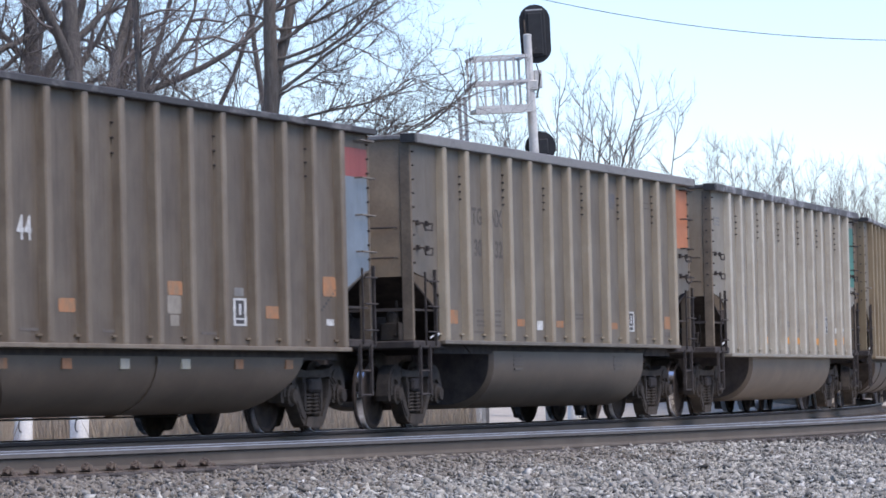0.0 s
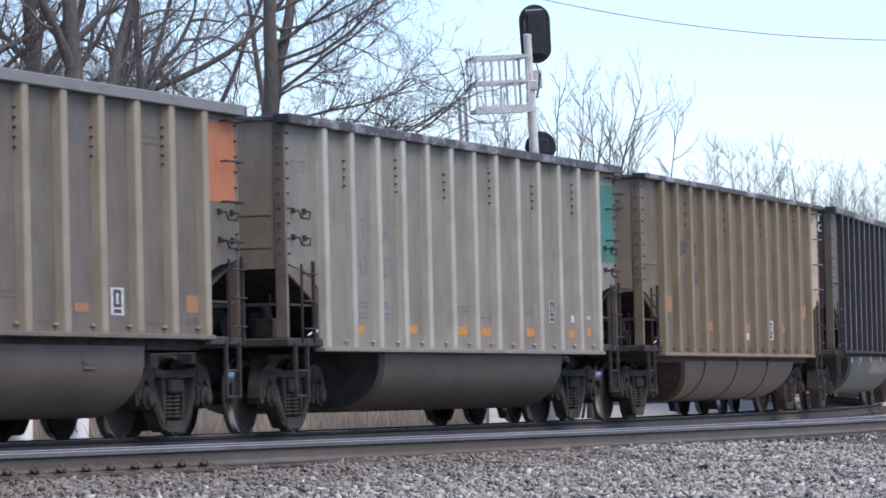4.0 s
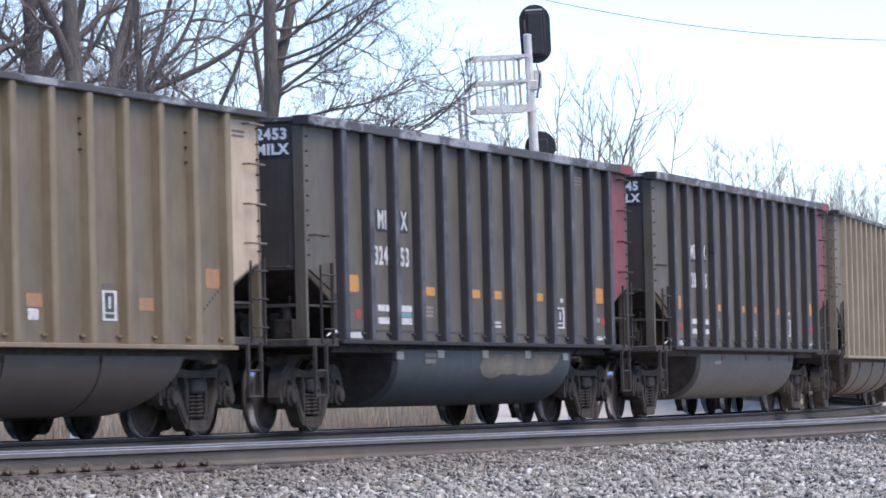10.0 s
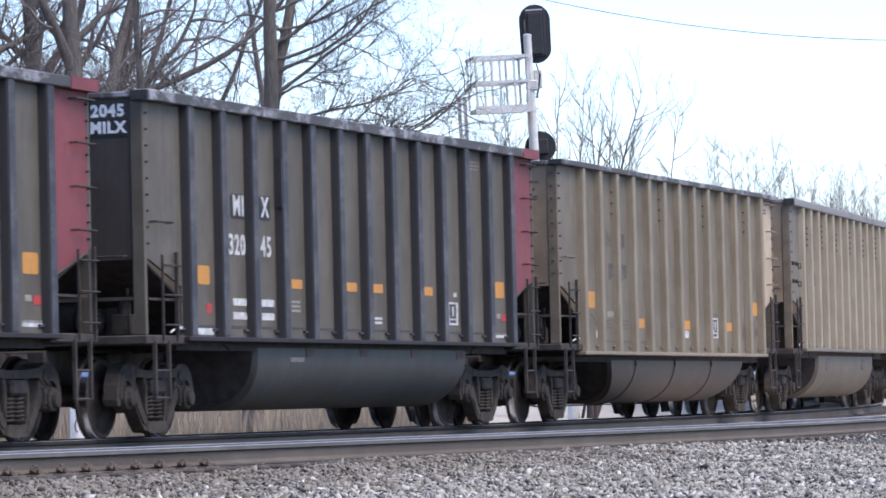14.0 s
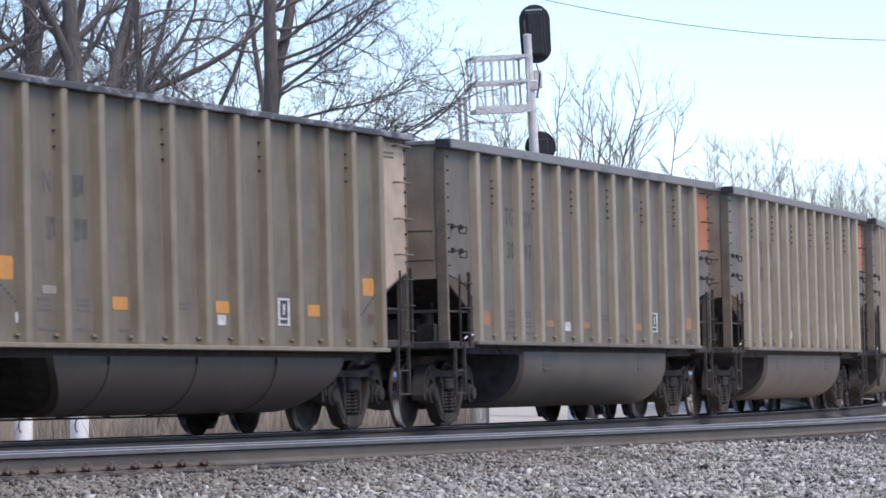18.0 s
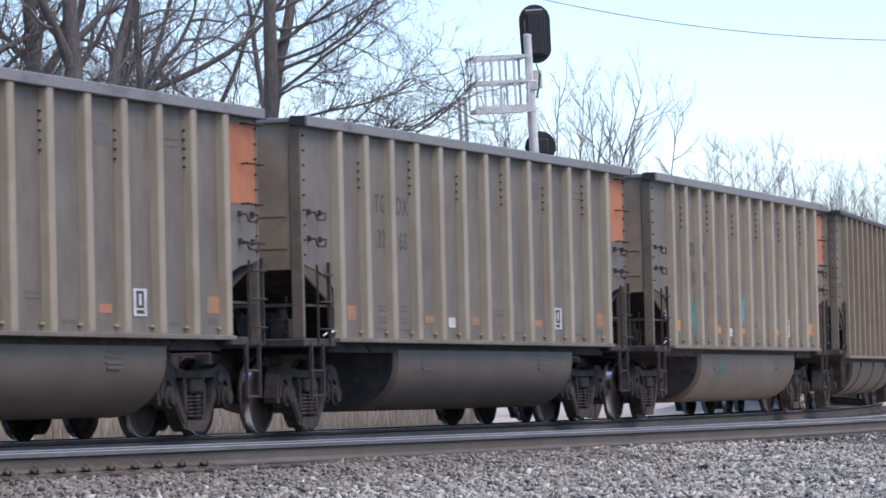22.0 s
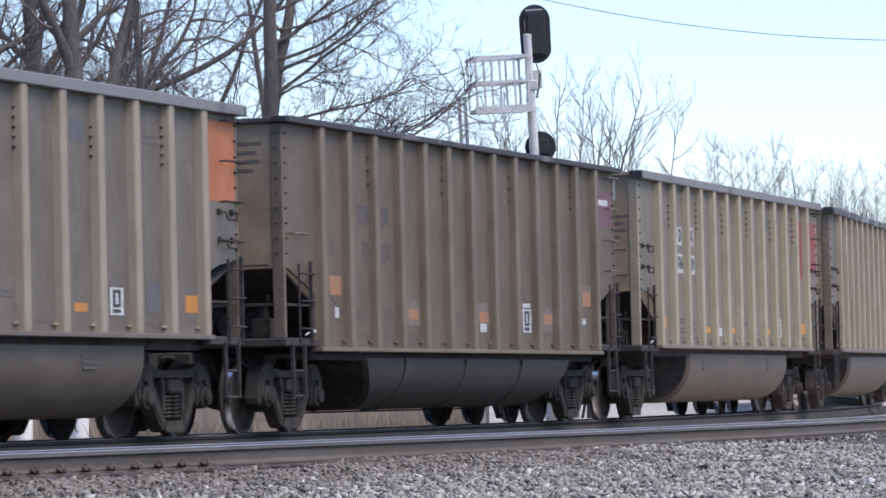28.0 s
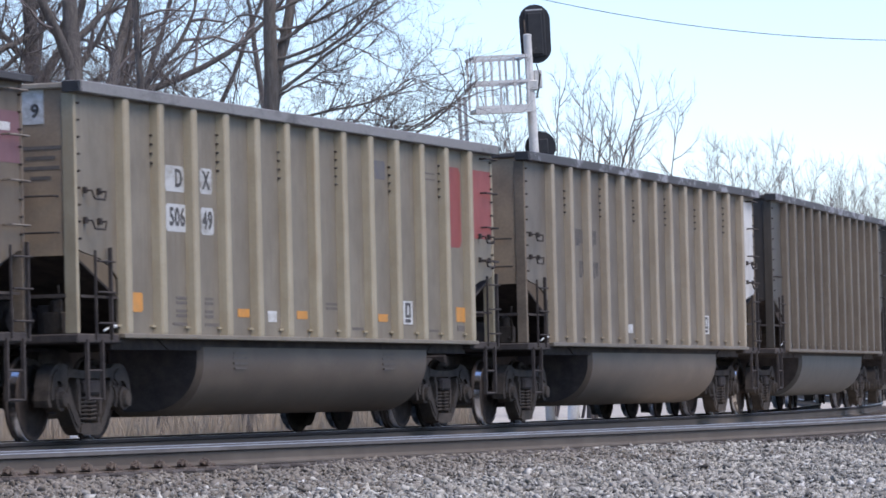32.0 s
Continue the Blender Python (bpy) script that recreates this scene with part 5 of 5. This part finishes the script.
def slim_tree(seed, height, label, group, stems=5, r0=0.075, fan=0.3, lean=0.0, fine=0.0065):
    """A young bare tree of several stems that fan out upward."""
    rng = random.Random(seed)
    tree = tagged(new("slim_bare_tree"), label, "tree", group)
    wood, crown = Bundle(), Bundle()
    for k in range(stems):
        a = k * math.tau / stems + rng.uniform(-0.4, 0.4)
        tp, _ = wander(rng, Vector((0.1 * math.cos(a), 0.1 * math.sin(a), 0)), Vector((fan * math.cos(a) + lean, fan * math.sin(a), 1)), height * rng.uniform(0.8, 1.02), 14, 0.055, 0.03)
        r = r0 * rng.uniform(0.75, 1.15)
        wood.stem(tp, [r * (1 - 0.066 * i) for i in range(15)], 5)
        for j in range(24):
            u = 0.24 + 0.74 * (j + rng.random()) / 24
            q, d = along(tp, u)
            ln = height * (0.26 - 0.17 * u) * rng.uniform(0.5, 1.25)
            bp, _ = wander(rng, q, shoot(rng, d, radians(rng.uniform(22, 52))), ln, 7, 0.09, 0.05)
            b0 = min(r * (1 - 0.9 * u) * 0.6, 0.026) + 0.006
            crown.stem(bp, [b0 * (1 - 0.1 * i) for i in range(8)], 4)
            twigs(rng, crown, bp, fine, 4, 0.6, 1, 0.05, 38, 0.09)
    part("trunk", wood.mesh("trunk", DARK_BARK), None, tree)
    part("crown", crown.mesh("crown", TWIG), None, tree, "fine bare upright twigs")
    return tree


DARK_BARK = plain("dark_young_bark", (0.14, 0.115, 0.105), (0.085, 0.07, 0.062), 0.9, 0, 4.0, (4, 4, 0.6), 0.4, 0.02)
TWIG = plain("grey_brown_twig_bark", (0.23, 0.195, 0.178), (0.14, 0.118, 0.107), 0.9, 0, 8.0, bump=0)


def stand(tree, x, y, turn=0.0):
    z = float(ground_height(np.array([x]), np.array([y]))[0][0]) - 0.05
    tree.matrix_basis = pose(x, y, z, 0, 0, turn)
    return tree


OLD = "large bare winter tree with grey-brown bark and spreading limbs"
GROVE = "bare trees behind the railway"
old_a = stand(big_tree(11, 17.0, 0.33, (0.0, 0), 16, 0.30, OLD, GROVE, thick=1.2,
                       extra=((0.36, (0.42, 0.1, 1), 8.0, 0.17), (0.42, (1, 0.2, 0.45), 7.0, 0.11), (0.40, (-1, 0.2, 0.1), 4.0, 0.06))), -7.85, 99.0)
old_b = stand(big_tree(23, 17.5, 0.275, (-0.018, 0), 6, 0.62, OLD, GROVE,
                       extra=((0.37, (1, 0.1, 0.14), 5.6, 0.055), (0.35, (1, -0.2, 0.02), 5.0, 0.04), (0.44, (0.07, 0, 1), 7.0, 0.165), (0.33, (1, 0.3, 0.06), 4.6, 0.04),
                              (0.44, (1, 0.2, 0.2), 4.2, 0.04), (0.47, (1, -0.1, 0.35), 3.0, 0.035), (0.36, (1, 0.5, -0.02), 3.6, 0.03),
                              (0.42, (-1, 0, 0.3), 3.5, 0.05), (0.335, (1, 0.2, -0.03), 4.6, 0.03), (0.345, (1, -0.3, 0.0), 3.2, 0.03), (0.40, (1, 0.1, 0.0), 5.2, 0.045), (0.38, (1, -0.2, 0.1), 5.0, 0.04), (0.41, (1, 0.4, -0.03), 4.4, 0.035), (0.39, (1, 0.0, -0.06), 4.0, 0.03), (0.50, (1, 0, 0.5), 4.6, 0.05), (0.54, (1, 0.2, 0.35), 4.6, 0.05), (0.58, (1, -0.1, 0.5), 4.0, 0.045), (0.47, (1, 0.2, 0.6), 4.4, 0.05), (0.52, (1, -0.2, 0.1), 4.4, 0.045), (0.56, (1, 0.1, 0.0), 4.0, 0.04)), bark=BARK_PALE), -3.55, 80.0)
old_b.matrix_basis = old_b.matrix_basis @ Matrix.Scale(0.8, 4)
old_c = stand(big_tree(37, 16.0, 0.125, (0.55, 0), 10, 0.26, OLD, GROVE, thick=0.85), -10.6, 106.0)
stand(big_tree(41, 15.0, 0.11, (0.75, 0), 7, 0.26, OLD, GROVE, thick=0.9), -9.6, 103.0)
old_e = stand(big_tree(58, 14.0, 0.18, (0.12, 0), 10, 0.30, OLD, GROVE, thick=0.8), -5.08, 78.0)
old_e.matrix_basis = old_e.matrix_basis @ Matrix.Scale(0.75, 4)
old_g = stand(big_tree(66, 15.0, 0.2, (0.08, 0), 12, 0.28, OLD, GROVE, thick=0.9,
                       extra=((0.36, (1, 0, 0.12), 5.0, 0.08), (0.42, (1, 0.1, 0.35), 5.5, 0.09), (0.48, (1, -0.1, 0.0), 4.6, 0.07), (0.55, (1, 0, 0.4), 4.0, 0.07), (0.33, (1, 0.2, 0.3), 4.6, 0.06),
                              (0.39, (1, -0.2, 0.6), 5.0, 0.07), (0.45, (1, 0.3, -0.1), 4.4, 0.055), (0.52, (1, 0, 0.15), 4.8, 0.055))), -11.4, 104.0)
for src, x, y, turn in ((old_a, -13.4, 112.0, 75), (old_c, -12.6, 118.0, 10), (old_b, -15.0, 126.0, 200), (old_a, -16.5, 104.0, 250), (old_b, -20.0, 115.0, 20), (old_e, -4.4, 128.0, 60), (old_a, -10.1, 108.0, 140), (old_e, -11.0, 112.0, 200)):
    stand(copy_thing(src, Matrix()), x, y, turn)
scrub = stand(slim_tree(71, 10.0, "slim bare tree with reddish-brown twigs", GROVE, 6, 0.05, 0.35, fine=0.009), -9.2, 104.0)
for x, y, turn in ((-10.4, 110.0, 70), (-11.2, 107.0, 300), (-10.0, 116.0, 20), (-8.9, 115.0, 160), (-10.9, 118.0, 240)):
    stand(copy_thing(scrub, Matrix()), x, y, turn)

SLIM = "slim bare tree with upright grey twigs"
THIN = "young bare trees behind the signal"
stand(slim_tree(5, 11.2, SLIM, THIN, 5, 0.075, 0.17), 3.48, 140.0)
slim_b = stand(slim_tree(8, 10.6, SLIM, THIN, 3, 0.06, 0.14), 4.35, 141.0)
slim_c = stand(slim_tree(13, 11.2, SLIM, THIN, 3, 0.085, 0.09), 4.75, 140.0)
stand(slim_tree(17, 11.0, SLIM, THIN, 4, 0.075, 0.14, 0.18), 4.75, 140.5)
for src, x, y, turn in ((slim_b, 3.9, 248.0, 140), (slim_c, 1.35, 267.0, 80), (slim_b, -1.5, 264.0, 33), (slim_b, 2.85, 258.0, 250)):
    tall = stand(copy_thing(src, Matrix()), x, y, turn)
    tall.matrix_basis = tall.matrix_basis @ Matrix.Scale(1.5, 4)
rng_far = random.Random(77)
far_a = stand(slim_tree(31, 12.2, SLIM, "far bare trees", 5, 0.05, 0.2, 0.0, 0.0065), 14.2, 215.0)
far_b = stand(slim_tree(32, 11.4, SLIM, "far bare trees", 6, 0.045, 0.22, 0.0, 0.0065), 18.5, 222.0)
for k in range(26):
    src = (far_a, far_b)[k % 2]
    y = 205 + 60 * rng_far.random()
    x = (0.052 + 0.058 * (k + rng_far.random()) / 26) * y
    stand(copy_thing(src, Matrix()), x, y, rng_far.random() * 360)

# ---------------------------------------------------------------- dry grass behind the tracks
def build_grass(count):
    rng = np.random.default_rng(9)
    y = 60 + 62 * rng.random(count) ** 0.9
    x = y * (-0.115 + 0.1222 * rng.random(count))
    z, S, N = ground_height(x, y)
    keep = (N < -4.2) & (N > -26) & ~((y < 78.0) & (x > -0.0995 * y) & (x < -0.079 * y)) & ~((y < 80.0) & ((np.abs(x / y + 0.0648) < 0.0016) | (np.abs(x / y + 0.0444) < 0.0018)))
    x, y, z = x[keep], y[keep], z[keep]
    n = len(x)
    h = np.clip(rng.normal(0.75, 0.22, n), 0.25, 1.3)
    w = 0.006 + 0.008 * rng.random(n)
    a = rng.random(n) * math.pi
    lean = rng.normal(0, 0.14, (n, 2)) * h[:, None]
    b = np.stack([x, y, z - 0.03], 1)
    side = np.stack([np.cos(a) * w, np.sin(a) * w, np.zeros(n)], 1)
    mid = b + np.stack([lean[:, 0] * 0.4, lean[:, 1] * 0.4, h * 0.55], 1)
    tip = b + np.stack([lean[:, 0], lean[:, 1], h], 1)
    verts = np.stack([b - side, b + side, mid + side * 0.8, mid - side * 0.8, tip], 1).reshape(-1, 3)
    o = (np.arange(n) * 5)[:, None]
    faces = np.concatenate([o + np.array([[0, 1, 2]]), o + np.array([[0, 2, 3]]), o + np.array([[3, 2, 4]])], 1).reshape(-1, 3)
    me = bpy.data.meshes.new("dry_grass")
    me.vertices.add(len(verts))
    me.vertices.foreach_set("co", verts.ravel())
    me.loops.add(len(faces) * 3)
    me.loops.foreach_set("vertex_index", faces.ravel().astype(np.int32))
    me.polygons.add(len(faces))
    me.polygons.foreach_set("loop_start", np.arange(0, len(faces) * 3, 3, dtype=np.int32))
    me.update(calc_edges=True)
    m, t, p = nodes_of("straw_blades")
    g = t.nodes.new("ShaderNodeNewGeometry")
    c = mixed(t, g.outputs["Random Per Island"], (0.47, 0.385, 0.285), (0.33, 0.265, 0.195))
    t.links.new(c, p.inputs["Base Color"])
    p.inputs["Roughness"].default_value = 0.9
    me.materials.append(m)
    return tagged(new("dry_grass", me), "tall dry straw-coloured grass behind the tracks", "grass", kind="stuff")


build_grass(75000)

# ---------------------------------------------------------------- signal, posts, cable
def signal_mast():
    mast = tagged(new("signal_mast"), "galvanised railway signal mast with black heads and service cage", "railway signal")
    top = 7.85
    part("pole", Shape().lathe([(0.0, 0.16), (0.25, 0.16), (0.28, 0.092), (top - 1.1, 0.09), (top - 1.1, 0.078), (top, 0.078)], (0, 0, 0), "z", 16), GALV, mast, smooth=True)
    part("pole_cap", Shape().lathe([(top, 0.085), (top + 0.03, 0.085), (top + 0.05, 0.03)], (0, 0, 0), "z", 14), GALV, mast, smooth=True)

    def oval(w, h, y0, y1):
        pts = []
        for k in range(24):
            a = k * math.tau / 24
            pts.append((w / 2 * math.cos(a), (h / 2 - w / 2) * (1 if math.sin(a) >= 0 else -1) + w / 2 * math.sin(a)))
        return Shape().prism(pts, "y", y0, y1)

    head = part("signal_head", oval(0.60, 1.14, 0.16, 0.20), BLACK, mast, "black oval signal background seen from behind")
    head.location = (0.16, 0, top + 0.05)
    body = part("lamp_housing", Shape().box(-0.20, 0.20, 0.10, 0.16, -0.45, 0.45, 0.02).box(-0.14, 0.14, 0.06, 0.10, -0.40, 0.40, 0.015), BLACK, head)
    for z in (0.3, 0.0, -0.3):
        part("hood", Shape().lathe([(0.20, 0.09), (0.48, 0.10), (0.48, 0.085), (0.20, 0.08)], (0, 0, z), "y", 16), BLACK, head)
    part("label_plate", Shape().box(-0.16, 0.16, 0.150, 0.158, 0.46, 0.475), WHITE, head)
    part("latch_rod", Shape().tube([(-0.2, 0.09, 0.28), (-0.2, 0.07, 0.10), (-0.19, 0.09, -0.1)], 0.014, 6), RUST, head)
    part("clamp", Shape().box(-0.10, 0.13, -0.10, 0.14, -0.10, 0.10, 0.02).box(0.06, 0.22, 0.0, 0.14, -0.06, 0.30, 0.02), GALV, mast).location = (0.02, 0, top - 0.95)
    part("conduit", Shape().tube([(0.14, 0.02, top - 0.55), (0.20, 0.0, top - 0.75), (0.16, 0.0, top - 1.0), (0.11, 0, top - 1.2)], 0.02, 6), BLACK, mast, smooth=True)
    low = part("lower_signal_head", Shape().lathe([(0.16, 0.02), (0.16, 0.30), (0.19, 0.30), (0.19, 0.02)], (0, 0, 0), "y", 28), BLACK, mast, "black round signal background seen from behind")
    low.location = (0.13, 0, top - 2.13)
    part("lamp_housing", Shape().box(-0.15, 0.15, 0.08, 0.16, -0.15, 0.15, 0.02), BLACK, low)
    # service cage beside the pole
    cage = part("service_cage", Shape().box(-1.13, -0.10, -0.42, 0.42, -0.06, 0.02, 0.01).box(-1.17, -0.06, -0.46, -0.42, -0.10, 0.05), GALV, mast, "light galvanised railed platform")
    cage.location = (0, 0, top - 1.38)
    cage.rotation_euler = (0, 0, radians(10))
    for y in (-0.42, 0.42):
        for x in (-1.13, -0.97, -0.66, -0.38, -0.12):
            part("upright", Shape().box(x - 0.02, x + 0.02, y - 0.02, y + 0.02, 0.0, 0.98), GALV, cage)
        for z in (0.98, 0.50):
            part("guard_rail", Shape().box(-1.17, -0.08, y - 0.025, y + 0.025, z - 0.025, z + 0.03), GALV, cage)
    for x in (-1.15, -0.10):
        for z in (0.98, 0.50):
            part("guard_rail", Shape().box(x - 0.02, x + 0.02, -0.42, 0.42, z - 0.022, z + 0.026), GALV, cage)
    part("bracket", Shape().box(-0.14, 0.0, -0.05, 0.05, -0.06, 0.04), GALV, cage)
    # ladder below the cage's far corner
    lad = part("ladder", Shape().box(-1.42, -1.35, -0.2, -0.13, 0.3, top - 1.10), GALV, mast)
    part("stile", Shape().box(-1.31, -1.24, -0.2, -0.13, 0.3, top - 1.10), GALV, lad)
    for k in range(18):
        part("rung", Shape().tube([(-1.38, -0.175, 0.5 + 0.33 * k), (-1.26, -0.175, 0.5 + 0.33 * k)], 0.012, 5), GALV, lad)
    part("stand_off", Shape().box(-1.40, 0.0, -0.02, 0.02, 3.0, 3.06).box(-1.40, -1.2, -0.2, 0.02, 3.0, 3.06), GALV, lad)
    part("base_plate", Shape().box(-0.25, 0.25, -0.25, 0.25, -0.06, 0.02, 0.01), GALV, mast)
    return mast


mast = signal_mast()
mast.matrix_basis = pose(2.07, 84.0, float(ground_height(np.array([2.12]), np.array([84.0]))[0][0]) + 0.04, 0, -3.1, 0)


POST_WHITE = plain("white_post_paint", (0.93, 0.91, 0.86), (0.88, 0.86, 0.81), 0.5, 0, 4.0, bump=0.05)


def white_post(x, y, r, h):
    post = thing("marker_post", Shape().lathe([(0, r), (h - 0.05, r), (h, r * 0.8), (h + 0.01, 0.02)], (0, 0, 0), "z", 20), POST_WHITE,
                 "thick white painted post in dry grass", "post", "white posts", smooth=True)
    base = float(ground_height(np.array([x]), np.array([y]))[0][0]) - 0.02
    if r > 0.15:
        y0 = -math.sqrt(r * r - 0.05 ** 2)
        hook = [(-0.025, y0 - 0.005, 0.035), (-0.045, y0 - 0.03, 0.02), (-0.060, y0 - 0.035, -0.04), (-0.060, y0 - 0.035, -0.11), (-0.045, y0 - 0.035, -0.16), (-0.018, y0 - 0.012, -0.18)]
        part("handle", Shape().tube([(a, b, c - base) for a, b, c in hook], 0.012, 6), BLACK, post, "small dark bent hook")
    post.matrix_basis = pose(x, y, base, 0, 0, 0)


white_post(-7.40, 77.0, 0.168, 1.35)
white_post(-6.41, 77.0, 0.168, 1.35)
white_post(2.66, 90.0, 0.12, 1.1)
STAKE = plain("grey_weathered_timber", (0.30, 0.285, 0.27), (0.2, 0.19, 0.18), 0.9, 0, 6.0, (4, 4, 0.5), 0.3)
stake = thing("wooden_stake", Shape().prism([(-0.075, 0.0), (0.075, 0.0), (0.075, 1.02), (0.06, 1.05), (-0.06, 1.05), (-0.075, 1.02)], "y", -0.05, 0.05), STAKE, "grey weathered square stake with one white edge", "post")
part("white_edge", Shape().box(-0.15, -0.076, -0.045, 0.045, 0.0, 1.0, 0.008), POST_WHITE, stake, "narrow white painted board")
stake.matrix_basis = pose(0.835, 88.0, float(ground_height(np.array([0.835]), np.array([88.0]))[0][0]) - 0.05)
cone = thing("marker_stake", Shape().prism([(-0.13, 0.0), (0.13, 0.0), (0.03, 0.62), (-0.03, 0.62)], "y", -0.06, 0.06), GALV, "grey tapered marker standing in pale gravel", "post")
cone.matrix_basis = pose(2.26, 88.5, float(ground_height(np.array([2.26]), np.array([88.5]))[0][0]) - 0.05)

wire_pts = []
for k in range(61):
    u = -20 + k
    wire_pts.append((1.66 + 0.35 * u, 70.0, 6.07 + 0.00225 * (u - 17.5) ** 2))
thing("overhead_wire", Shape().tube(wire_pts, 0.0065, 5), BLACK, "thin black overhead wire sagging across the sky", "cable")


# ---------------------------------------------------------------- what moves
def motions():
    """The train rolls towards the camera's left; the wheels turn with it."""
    for i, car in CARS.items():
        rows = []
        for q in range(0, 65):
            t = q * 0.5
            rows.append((t, line_of_car(car_at(i, t))))
        walk(car, rows)
        # wheels turn while the car is in sight, and stand before and after
        for ws, x in WHEELSETS[i]:
            rows, last = [], None
            for q in range(0, 321):
                t = q * 0.1
                s = car_at(i, t)
                seen = -30 < s < 62
                if seen or q in (0, 320):
                    spin = -math.degrees(min(max(s, -30), 62) / 0.457)
                    rows.append((t, pose(x, 0, 0.457, 0, -spin, 0)))
            if rows[0][0] == 0.0 and len(rows) > 1:
                walk(ws, rows)


motions()
